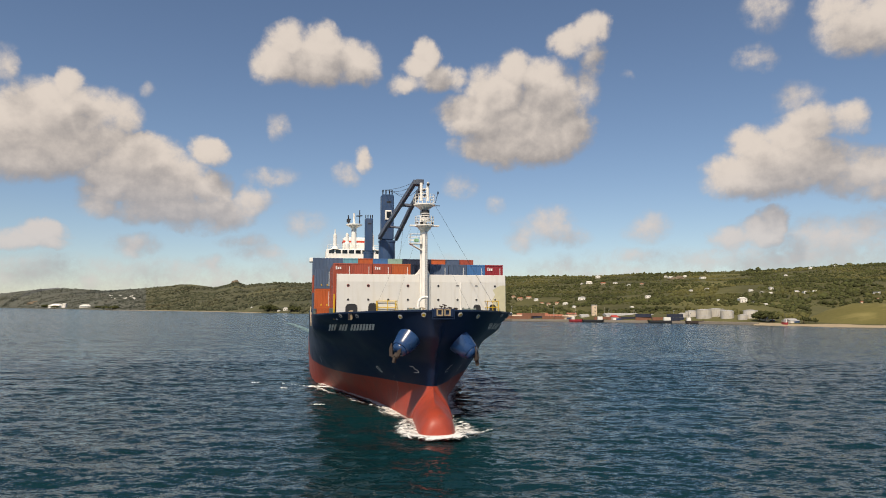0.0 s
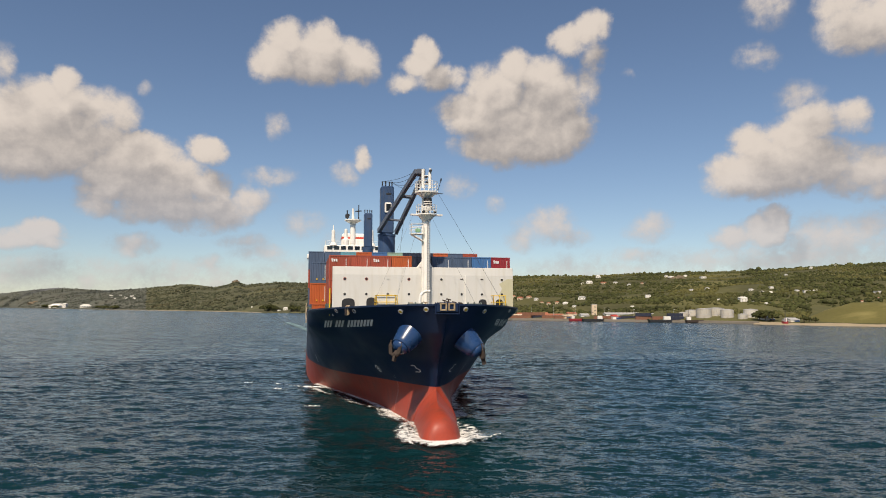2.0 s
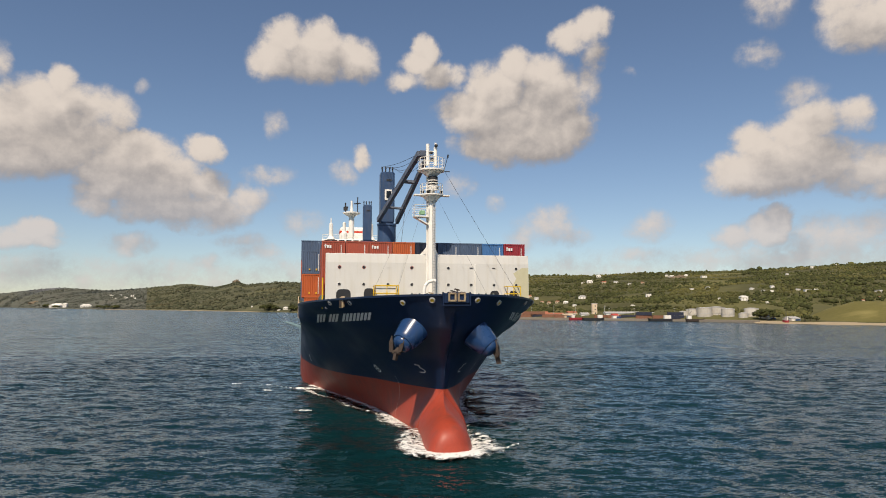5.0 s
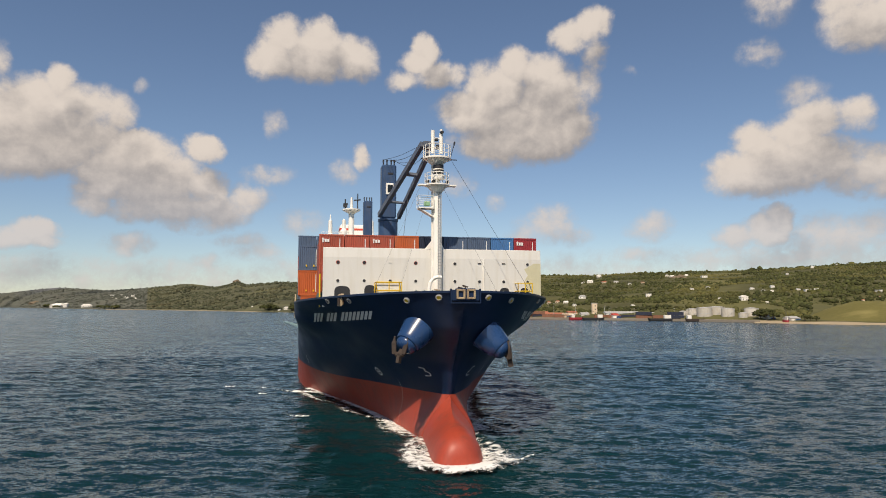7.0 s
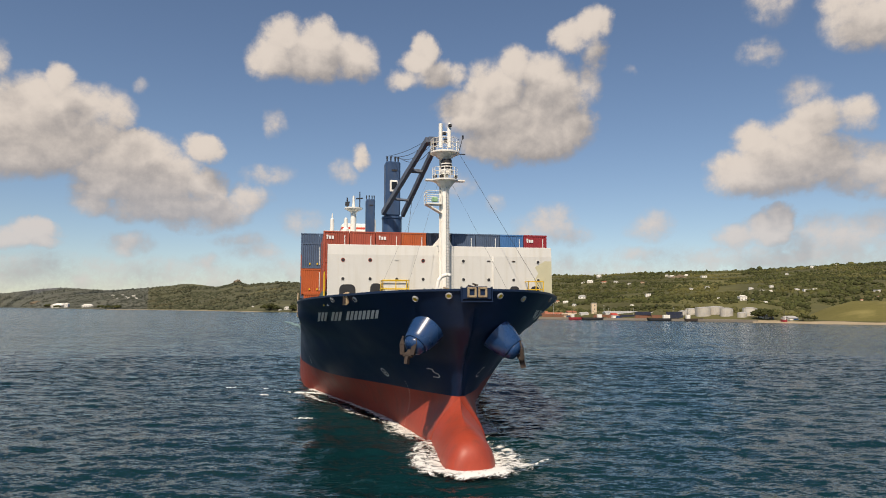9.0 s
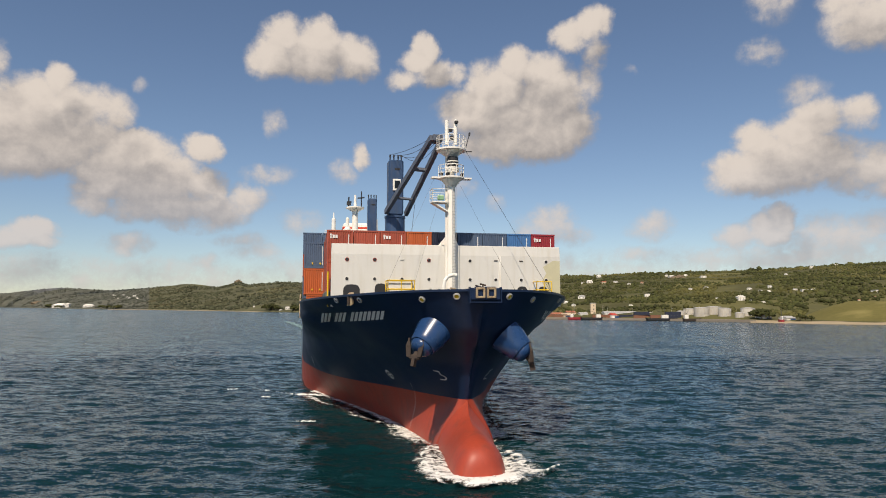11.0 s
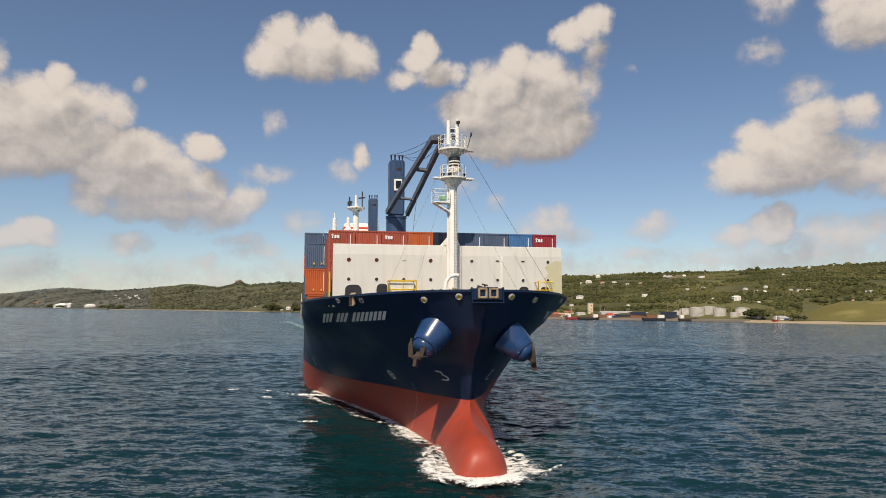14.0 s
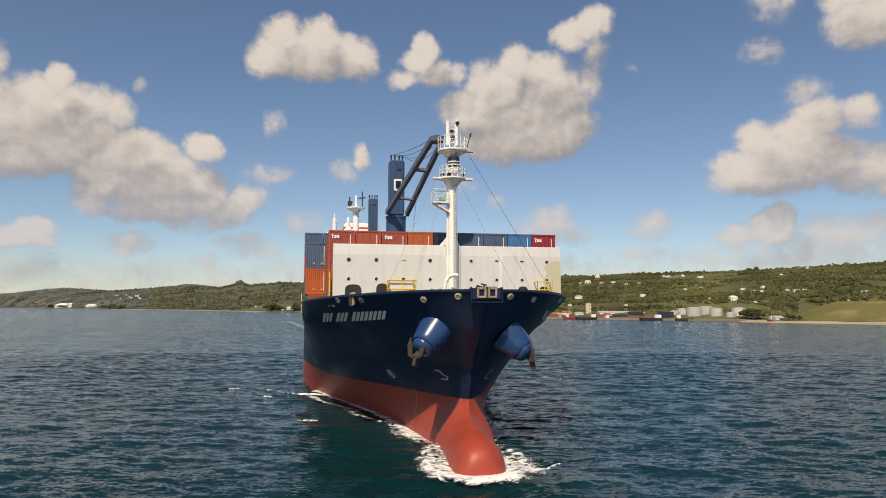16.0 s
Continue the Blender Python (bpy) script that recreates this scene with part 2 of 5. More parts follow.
def cloud_density(fine):
    """Node group: sky direction (azimuth, elevation) to cloud thickness."""
    g = bpy.data.node_groups.new("cloud_density", "ShaderNodeTree")
    g.interface.new_socket("Place", in_out="INPUT", socket_type="NodeSocketVector")
    g.interface.new_socket("Thickness", in_out="OUTPUT", socket_type="NodeSocketFloat")
    n, l = g.nodes, g.links
    gi, go = n.new("NodeGroupInput"), n.new("NodeGroupOutput")

    def vec(op, a, b):
        t = n.new("ShaderNodeVectorMath")
        t.operation = op
        for i, v in enumerate((a, b)):
            if v is None:
                continue
            if isinstance(v, tuple):
                t.inputs[i].default_value = v
            else:
                l.new(v, t.inputs[i])
        return t

    def calc(op, a, b, clamp=False):
        t = n.new("ShaderNodeMath")
        t.operation, t.use_clamp = op, clamp
        for i, v in enumerate((a, b)):
            if isinstance(v, (int, float)):
                t.inputs[i].default_value = v
            else:
                l.new(v, t.inputs[i])
        return t.outputs[0]

    def noise_at(sc, detail, rough=0.55):
        t = n.new("ShaderNodeTexNoise")
        t.inputs["Scale"].default_value, t.inputs["Detail"].default_value, t.inputs["Roughness"].default_value = sc, detail, rough
        l.new(gi.outputs[0], t.inputs["Vector"])
        return t

    swirl = noise_at(16.0, 5.0, 0.6)
    shift = vec("MULTIPLY", vec("SUBTRACT", swirl.outputs["Color"], (0.5, 0.5, 0.5)).outputs[0], (0.046, 0.04, 0.0))
    place = vec("ADD", gi.outputs[0], shift.outputs[0]).outputs[0]
    total = None
    for px, py, rx, ry, weight in LOBES:
        a, e = az_el(px, py)
        d = vec("MULTIPLY", vec("SUBTRACT", place, (a, e, 0.0)).outputs[0], (F / rx / 1.22, F / ry / 1.22, 0.0))
        q = vec("DOT_PRODUCT", d.outputs[0], d.outputs[0]).outputs["Value"]
        t = calc("MULTIPLY", calc("SUBTRACT", 1.0, q, True), weight)
        total = t if total is None else calc("SMOOTH_MAX", total, t)
        if total is not t:
            total.node.inputs[2].default_value = 0.10
    # the sky goes on with the same broken clouds outside the view
    wide = noise_at(3.2, 5.0)
    sep = n.new("ShaderNodeSeparateXYZ")
    l.new(gi.outputs[0], sep.inputs[0])
    aside = calc("MULTIPLY", calc("SUBTRACT", calc("ABSOLUTE", sep.outputs[0], 0.0), 0.62, False), 6.0, True)
    above = calc("MULTIPLY", calc("SUBTRACT", sep.outputs[1], 0.47, False), 6.0, True)
    other = calc("MULTIPLY", calc("MULTIPLY", calc("SUBTRACT", wide.outputs["Fac"], 0.5), 4.0, True), calc("MAXIMUM", aside, above))
    total = calc("MAXIMUM", total, other)
    total = calc("MINIMUM", total, 0.95)
    puff = noise_at(19.0, 6.0, 0.6)
    billow = noise_at(62.0, 5.0, 0.62)
    rag = calc("ADD", calc("MULTIPLY", calc("SUBTRACT", puff.outputs["Fac"], 0.5), 0.95), calc("MULTIPLY", calc("SUBTRACT", billow.outputs["Fac"], 0.5), 0.55 if fine else 0.16))
    solid = calc("SUBTRACT", calc("MULTIPLY", total, 3.0), 0.25, True)
    l.new(calc("ADD", total, calc("MULTIPLY", rag, solid)), go.inputs[0])
    return g


def cloud_material():
    m = bpy.data.materials.new("cumulus_cloud_sky")
    m.use_nodes = True
    m.cycles.emission_sampling = "NONE"
    n, l = m.node_tree.nodes, m.node_tree.links
    n.remove(n["Principled BSDF"])
    out = n["Material Output"]

    def calc(op, a, b, clamp=False):
        t = n.new("ShaderNodeMath")
        t.operation, t.use_clamp = op, clamp
        for i, v in enumerate((a, b)):
            if isinstance(v, (int, float)):
                t.inputs[i].default_value = v
            else:
                l.new(v, t.inputs[i])
        return t.outputs[0]

    def ramp(v, lo, hi):
        t = n.new("ShaderNodeMapRange")
        t.interpolation_type = "SMOOTHSTEP"
        t.inputs[1].default_value, t.inputs[2].default_value = lo, hi
        l.new(v, t.inputs[0])
        return t.outputs[0]

    tc = n.new("ShaderNodeTexCoord")
    sep = n.new("ShaderNodeSeparateXYZ")
    l.new(tc.outputs["Object"], sep.inputs[0])
    az = calc("ARCTAN2", sep.outputs[0], sep.outputs[1])
    flat = calc("SQRT", calc("ADD", calc("MULTIPLY", sep.outputs[0], sep.outputs[0]), calc("MULTIPLY", sep.outputs[1], sep.outputs[1])), 0.0)
    el = calc("ARCTAN2", sep.outputs[2], flat)
    place = n.new("ShaderNodeCombineXYZ")
    l.new(az, place.inputs[0])
    l.new(el, place.inputs[1])
    group, smooth_group = cloud_density(True), cloud_density(False)

    def density(offset, group):
        k = n.new("ShaderNodeGroup")
        k.node_tree = group
        if offset:
            s = n.new("ShaderNodeVectorMath")
            s.operation = "ADD"
            s.inputs[1].default_value = offset
            l.new(place.outputs[0], s.inputs[0])
            l.new(s.outputs[0], k.inputs[0])
        else:
            l.new(place.outputs[0], k.inputs[0])
        return k.outputs[0]

    here, body, sunward = density(None, group), density(None, smooth_group), density((-0.020, 0.042, 0.0), smooth_group)
    # lit where there is less cloud towards the sun, greyer where there is more, with small bright billows
    near = density((-0.006, 0.011, 0.0), group)
    slope = calc("ADD", calc("SUBTRACT", body, sunward), calc("MULTIPLY", calc("SUBTRACT", here, near), 0.55))
    lit = ramp(slope, -0.80, 1.05)
    cover = ramp(here, 0.13, 0.80)
    low = ramp(el, 0.02, 0.22)
    mix = n.new("ShaderNodeMix")
    mix.data_type = "RGBA"
    mix.inputs[6].default_value = (0.245, 0.233, 0.232, 1)
    mix.inputs[7].default_value = (0.575, 0.52, 0.465, 1)
    l.new(lit, mix.inputs[0])
    haze = n.new("ShaderNodeMix")
    haze.data_type = "RGBA"
    haze.inputs[6].default_value = (0.39, 0.40, 0.46, 1)
    l.new(calc("ADD", calc("MULTIPLY", low, 0.35), 0.65), haze.inputs[0])
    l.new(mix.outputs[2], haze.inputs[7])
    em, tr, sh = n.new("ShaderNodeEmission"), n.new("ShaderNodeBsdfTransparent"), n.new("ShaderNodeMixShader")
    l.new(haze.outputs[2], em.inputs[0])
    em.inputs[1].default_value = 1.0
    l.new(calc("MULTIPLY", cover, calc("ADD", calc("MULTIPLY", low, 0.2), 0.78)), sh.inputs[0])
    l.new(tr.outputs[0], sh.inputs[1])
    l.new(em.outputs[0], sh.inputs[2])
    l.new(sh.outputs[0], out.inputs[0])
    return m


def build_clouds():
    """Broken cumulus on a far dome; it stays open where the sun stands."""
    bm = bmesh.new()
    rows = []
    for i in range(15):
        e = radians(-0.4 + 60.0 * i / 14)
        rows.append([Vector((4700 * math.sin(a) * math.cos(e), 4700 * math.cos(a) * math.cos(e), 4700 * math.sin(e)))
                     for a in [radians(-115 + 230 * k / 46) for k in range(47)]])
    sheet(bm, rows)
    ob = mesh_object("cloud_backdrop", bm, cloud_material(), smooth=True)
    ob.matrix_basis = pose(0, 0, 12)
    return tagged(ob, "broken warm-lit cumulus clouds in a blue sky", "sky", kind="structure")


clouds = build_clouds()


# ---------------------------------------------------------------- sea
def water_material():
    m = bpy.data.materials.new("rippled_sea_water")
    m.use_nodes = True
    n, l = m.node_tree.nodes, m.node_tree.links
    b = n["Principled BSDF"]
    b.inputs["Roughness"].default_value = 0.13
    b.inputs["IOR"].default_value = 1.40
    tc = n.new("ShaderNodeTexCoord")

    def noise_at(sc, detail, stretch=(1, 1, 1), dist=0.0, turn=0.0):
        mp = n.new("ShaderNodeMapping")
        mp.inputs["Scale"].default_value = stretch
        mp.inputs["Rotation"].default_value = (0, 0, turn)
        l.new(tc.outputs["Object"], mp.inputs["Vector"])
        t = n.new("ShaderNodeTexNoise")
        t.inputs["Scale"].default_value, t.inputs["Detail"].default_value, t.inputs["Distortion"].default_value = sc, detail, dist
        l.new(mp.outputs[0], t.inputs["Vector"])
        return t.outputs["Fac"]

    ramp = n.new("ShaderNodeValToRGB")
    ramp.color_ramp.elements[0].position, ramp.color_ramp.elements[0].color = 0.35, (0.002, 0.018, 0.020, 1)
    ramp.color_ramp.elements[1].position, ramp.color_ramp.elements[1].color = 0.68, (0.003, 0.026, 0.032, 1)
    l.new(noise_at(0.012, 3.0), ramp.inputs[0])
    l.new(ramp.outputs[0], b.inputs["Base Color"])
    # wind ripples: slopes of three sizes, tipped mostly along the wind, stronger in gusty patches
    gust = n.new("ShaderNodeMapRange")
    gust.inputs[1].default_value, gust.inputs[2].default_value, gust.inputs[3].default_value, gust.inputs[4].default_value = 0.35, 0.65, 0.85, 1.12
    l.new(noise_at(0.03, 3.0, (0.6, 1.5, 1)), gust.inputs[0])
    total = None
    for sc, detail, stretch, dist, ax, ay in ((0.16, 2.0, (0.5, 1.6, 1), 0.3, 0.15, 0.28), (0.55, 2.0, (0.5, 1.5, 1), 0.5, 0.30, 0.56),
                                              (1.6, 2.0, (0.55, 1.5, 1), 0.6, 0.60, 1.05), (4.5, 1.0, (0.7, 1.3, 1), 0.3, 0.48, 0.66)):
        t = noise_at(sc, detail, stretch, dist, 0.2).node
        c = n.new("ShaderNodeVectorMath")
        c.operation = "SUBTRACT"
        c.inputs[1].default_value = (0.5, 0.525, 0.5)
        l.new(t.outputs["Color"], c.inputs[0])
        k = n.new("ShaderNodeVectorMath")
        k.operation = "MULTIPLY"
        k.inputs[1].default_value = (ax, ay, 0.0)
        l.new(c.outputs[0], k.inputs[0])
        if total:
            a = n.new("ShaderNodeVectorMath")
            l.new(total, a.inputs[0])
            l.new(k.outputs[0], a.inputs[1])
            total = a.outputs[0]
        else:
            total = k.outputs[0]
    scale = n.new("ShaderNodeVectorMath")
    scale.operation = "SCALE"
    l.new(total, scale.inputs[0])
    l.new(gust.outputs[0], scale.inputs["Scale"])
    up = n.new("ShaderNodeVectorMath")
    l.new(scale.outputs[0], up.inputs[0])
    l.new(n.new("ShaderNodeNewGeometry").outputs["Normal"], up.inputs[1])
    norm = n.new("ShaderNodeVectorMath")
    norm.operation = "NORMALIZE"
    l.new(up.outputs[0], norm.inputs[0])
    last = norm.outputs[0]
    l.new(last, b.inputs["Normal"])
    return m


def graded(lo, hi, step, reach):
    """Coordinates with even steps from lo to hi and ever longer ones out to reach."""
    mid = list(np.arange(lo, hi, step))
    out, d, p = [], step, hi
    while p < reach:
        out.append(p)
        d *= 1.16
        p += d
    back, d, p = [], step, lo - step
    while p > -reach:
        back.append(p)
        d *= 1.16
        p -= d
    return np.array([-reach] + back[::-1] + mid + out + [reach])


def build_sea():
    xs, ys = graded(-70, 90, 0.45, 4690), graded(10, 160, 0.40, 4690)
    X, Y = np.meshgrid(xs, ys)
    rng = np.random.default_rng(7)
    Z = np.zeros_like(X)
    for k in range(34):
        length = 1.35 * 1.085 ** k if k < 26 else 4 + rng.random() * 6
        a = -1.75 + rng.normal() * 0.75
        amp = 0.012 * length ** 0.25
        kx, ky = math.cos(a) * math.tau / length, math.sin(a) * math.tau / length
        ph = rng.random() * math.tau
        s = np.sin(X * kx + Y * ky + ph + 0.6 * np.sin(X * ky * 0.31 - Y * kx * 0.27 + ph * 2))
        Z += amp * (s + 0.35 * (1 - np.abs(s)) - 0.1)
    fade = np.clip((160 - np.abs(X - 10)) / 90, 0, 1) * np.clip((290 - np.abs(Y - 85)) / 150, 0, 1)
    Z *= fade
    ny, nx = X.shape
    me = bpy.data.meshes.new("sea")
    co = np.stack([X, Y, Z], -1).reshape(-1, 3).astype(np.float32)
    i = (np.arange(ny - 1)[:, None] * nx + np.arange(nx - 1)[None, :]).ravel()
    quads = np.stack([i, i + 1, i + nx + 1, i + nx], -1).astype(np.int32)
    me.vertices.add(len(co))
    me.vertices.foreach_set("co", co.ravel())
    me.loops.add(quads.size)
    me.loops.foreach_set("vertex_index", quads.ravel())
    me.polygons.add(len(quads))
    me.polygons.foreach_set("loop_start", np.arange(0, quads.size, 4, dtype=np.int32))
    me.update(calc_edges=True)
    me.shade_smooth()
    me.materials.append(water_material())
    return tagged(new("water", me), "dark teal sea with short wind ripples", "sea", kind="structure")


sea = build_sea()


# ---------------------------------------------------------------- land
# bearing of the coast as x in the first view, distance of the shore and of the ridge, height of the ridge in view
COAST_X = [-1400, -300, 0, 75, 120, 190, 300, 460, 560, 760, 900, 1050, 1200, 1430, 1568, 2000, 3000]
SHORE_D = [4300, 4300, 4100, 2900, 2500, 2000, 1720, 1230, 1120, 800, 600, 555, 515, 440, 410, 380, 380]
RIDGE_X = [-1400, -300, 0, 75, 110, 190, 240, 290, 330, 380, 402, 418, 436, 490, 540, 700, 900, 960, 1050, 1130, 1300, 1400, 1480, 1568, 2000, 3000]
RIDGE_Y = [525, 522, 520, 512, 510, 515, 512, 508, 503, 509, 504, 498, 505, 500, 502, 494, 490, 489, 489, 485, 481, 476, 471, 465, 450, 470]
RIDGE_D = [4560, 4560, 4500, 4200, 4100, 3800, 3600, 3400, 3000, 3000, 2950, 2950, 2900, 2500, 2300, 1800, 1500, 1450, 1400, 1380, 1330, 1280, 1250, 1200, 1100, 1100]
EYE = 13.5


def coast(px):
    return np.interp(px, COAST_X, SHORE_D), np.interp(px, RIDGE_X, RIDGE_D), np.interp(px, RIDGE_X, RIDGE_Y)


def land_at(px, s):
    """The ground on the bearing px, s from the shore (0) to the ridge (1) and beyond."""
    ds, dr, ry = coast(px)
    d = ds * (dr / ds) ** s
    top = EYE + (541.2 - ry) * dr / F
    x = (px - CX) / F * d
    rough = noise.fractal(Vector((x * 0.004, d * 0.004, 3.1)), 0.9, 2.1, 5) * 0.5
    z = top * (0.02 + 0.98 * min(s, 1.0) ** 1.25) if s <= 1 else top * (1 - 1.4 * (s - 1))
    z += rough * top * 0.35 * max(0.0, min(1, s * 4)) * max(0.12, 1 - s)
    return Vector((x, d, max(z, 0.6 + 2.0 * s) if s <= 1 else z))


def place_on_land(px, py):
    """The ground that is seen at (px, py) in the first view."""
    best = None
    for k in range(2, 100):
        p = land_at(px, k / 100)
        y = 541.2 - F * (p.z - EYE) / p.y
        if y <= py:
            return p, k / 100
        best = p
    return best, 0.99


FOREST = material("dry_green_hill_scrub", (0.086, 0.084, 0.038), 0.9, vary=0.5, scale=0.006, fine=0.06, bump=1.0, stain=(0.17, 0.155, 0.055), stain_amount=0.7, stain_scale=(0.004, 0.004, 0.004), spec=0.1)
# no haze fills the air: its grey is mixed into these two far colours
HAZED_FAR_HILL = material("haze_greyed_far_scrub", (0.096, 0.100, 0.080), 0.9, vary=0.35, scale=0.004, fine=0.03, bump=1.0, stain=(0.13, 0.12, 0.09), stain_amount=0.5, stain_scale=(0.003, 0.003, 0.003), spec=0.1)
HAZED_FAR_LEAF = material("haze_greyed_far_trees", (0.076, 0.082, 0.064), 0.85, vary=0.3, scale=0.01, fine=0.3, bump=0.2, per_island=0.6, spec=0.1)
LEAF = material("tree_foliage", (0.050, 0.055, 0.018), 0.8, vary=0.45, scale=0.02, fine=0.8, bump=0.25, stain=(0.14, 0.125, 0.042), stain_amount=0.95, stain_scale=(0.0045, 0.0045, 0.0045), per_island=0.85, spec=0.15)
GRASS = material("mown_yellow_green_grass", (0.135, 0.122, 0.042), 0.9, vary=0.25, scale=0.02, fine=0.4, bump=0.15, stain=(0.27, 0.23, 0.09), stain_amount=0.6, stain_scale=(0.02, 0.03, 0.02), spec=0.1)
# olive that takes in some of the far hills' haze grey, softening the seam
PART_HAZED_HILL = material("part_hazed_olive_scrub", (0.088, 0.088, 0.050), 0.9, vary=0.45, scale=0.005, fine=0.04, bump=1.0, stain=(0.15, 0.14, 0.06), stain_amount=0.6, stain_scale=(0.003, 0.003, 0.003), spec=0.1)
SAND = material("pale_beach_sand", (0.36, 0.29, 0.19), 0.9, vary=0.15, scale=0.1, fine=1.0, bump=0.05, spec=0.1)
CONCRETE = material("harbour_concrete", (0.22, 0.19, 0.15), 0.85, vary=0.2, scale=0.05, fine=0.6, bump=0.05, stain=(0.2, 0.16, 0.12), stain_amount=0.5, stain_scale=(0.2, 0.2, 0.4))
ROCK = material("reddish_bare_rock", (0.17, 0.13, 0.085), 0.9, vary=0.3, scale=0.02, fine=0.2, bump=0.6)
HOUSE_WHITE = material("white_render", (0.74, 0.71, 0.64), 0.75, vary=0.1, scale=0.2, bump=0.02, per_object=0.15)
HOUSE_CREAM = material("cream_render", (0.55, 0.44, 0.31), 0.75, vary=0.1, scale=0.2, bump=0.02, per_object=0.25)
ROOF_RED = material("terracotta_roof", (0.36, 0.13, 0.07), 0.8, vary=0.2, scale=0.3, bump=0.04)
ROOF_GREY = material("grey_sheet_roof", (0.42, 0.41, 0.39), 0.6, vary=0.15, scale=0.2, bump=0.02)
TANK_STEEL = material("weathered_pale_tank_steel", (0.50, 0.47, 0.41), 0.6, vary=0.12, scale=0.2, bump=0.02, stain=(0.30, 0.24, 0.17), stain_amount=0.4, per_object=0.2)
SHUTTER = material("window_dark", (0.05, 0.055, 0.06), 0.4, vary=0.2, bump=0.0)
# duller than the near foliage: the haze of distance is put into the colour
HAZED_SCRUB = material("haze_dulled_olive_scrub", (0.060, 0.065, 0.038), 0.85, vary=0.35, scale=0.01, fine=0.5, bump=0.2, stain=(0.115, 0.10, 0.055), stain_amount=0.6, stain_scale=(0.003, 0.003, 0.003), per_island=0.8, spec=0.1)
TRUNK = material("grey_brown_bark", (0.12, 0.085, 0.055), 0.9, vary=0.25)


def build_land():
    cols = list(np.arange(-1400, 380, 20)) + list(np.arange(380, 460, 5)) + list(np.arange(460, 2000, 12)) + list(np.arange(2000, 3001, 50))
    steps = [0.0, 0.01] + [k / 34 for k in range(1, 35)] + [1.1, 1.3, 1.7]
    for name, mine, mat, label in (("far_ground", [c for c in cols if c <= 260], HAZED_FAR_HILL, "far hills beyond the bay, haze tinted into their grey-green"),
                                   ("middle_ground", [c for c in cols if 260 <= c <= 620], PART_HAZED_HILL, "olive scrub hills at the head of the bay, partly greyed for haze"),
                                   ("ground", [c for c in cols if c >= 616], FOREST, "low hills of dry green scrub and woodland along the bay")):
        bm = bmesh.new()
        sheet(bm, [[land_at(px, s) if s else Vector((*land_at(px, 0).xy, -1.5)) for px in mine] for s in steps])
        tagged(mesh_object(name, bm, mat, smooth=True), label, "hillside", kind="structure")


build_land()


def clump_shapes(count, detail, seed):
    """Uneven leafy masses, as vertex and face arrays."""
    rng = np.random.default_rng(seed)
    bm = bmesh.new()
    bmesh.ops.create_icosphere(bm, subdivisions=detail, radius=1.0)
    base = np.array([v.co for v in bm.verts])
    faces = np.array([[v.index for v in f.verts] for f in bm.faces])
    bm.free()
    shapes = []
    for _ in range(count):
        bumps = rng.normal(size=(9, 3))
        bumps /= np.linalg.norm(bumps, axis=1)[:, None]
        r = 0.62 + 0.5 * np.max(np.clip(base @ bumps.T, 0, 1) ** 5, axis=1) + rng.normal(size=len(base)) * 0.07
        v = base * r[:, None]
        v[:, 2] = v[:, 2] * 0.8 + 0.45
        shapes.append(v)
    return shapes, faces


def scatter(name, places, shapes, faces, mat, label, category):
    """One object of many clumps: places are x, y, z, size."""
    rng = np.random.default_rng(5)
    verts, polys = [], []
    n = len(shapes[0])
    for k, (x, y, z, size) in enumerate(places):
        v = shapes[k % len(shapes)] * size * (0.85 + 0.3 * rng.random(3))
        a = rng.random() * math.tau
        c, s = math.cos(a), math.sin(a)
        v = np.stack([v[:, 0] * c - v[:, 1] * s + x, v[:, 0] * s + v[:, 1] * c + y, v[:, 2] + z], -1)
        verts.append(v)
        polys.append(faces + k * n)
    co, fa = np.concatenate(verts).astype(np.float32), np.concatenate(polys).astype(np.int32)
    me = bpy.data.meshes.new(name)
    me.vertices.add(len(co))
    me.vertices.foreach_set("co", co.ravel())
    me.loops.add(fa.size)
    me.loops.foreach_set("vertex_index", fa.ravel())
    me.polygons.add(len(fa))
    me.polygons.foreach_set("loop_start", np.arange(0, fa.size, 3, dtype=np.int32))
    me.update(calc_edges=True)
    me.materials.append(mat)
    return tagged(new(name, me), label, category, kind="stuff")


def in_clearing(px, s):
    """Grass field by the beach and the harbour's flat strip stay free of trees."""
    if (px > 1430 and s < 0.20) or (px > 1385 and s < 0.05):
        return True
    return 880 < px < 1400 and s < 0.07


# houses on the hill: place in the first view, width and height there, roof
HILL_HOUSES = [
    (1058, 493, 13, 5, "white"), (1042, 503, 17, 5, "white"), (1030, 505, 9, 4, "grey"), (1067, 504, 14, 4, "red"), (1088, 504, 12, 4, "grey"), (1145, 528, 14, 8, "flat"), (1112, 507, 8, 4, "grey"), (1135, 505, 9, 4, "red"),
]
HILL_HOUSES += [
    (1187, 494, 14, 5, "white"), (1178, 492, 9, 4, "grey"), (1212, 491, 9, 4, "white"), (1243, 494, 15, 5, "flat"), (1222, 517, 11, 4, "grey"), (1029, 531, 20, 6, "grey"), (985, 539, 12, 5, "red"), (970, 541, 10, 5, "red"),
]
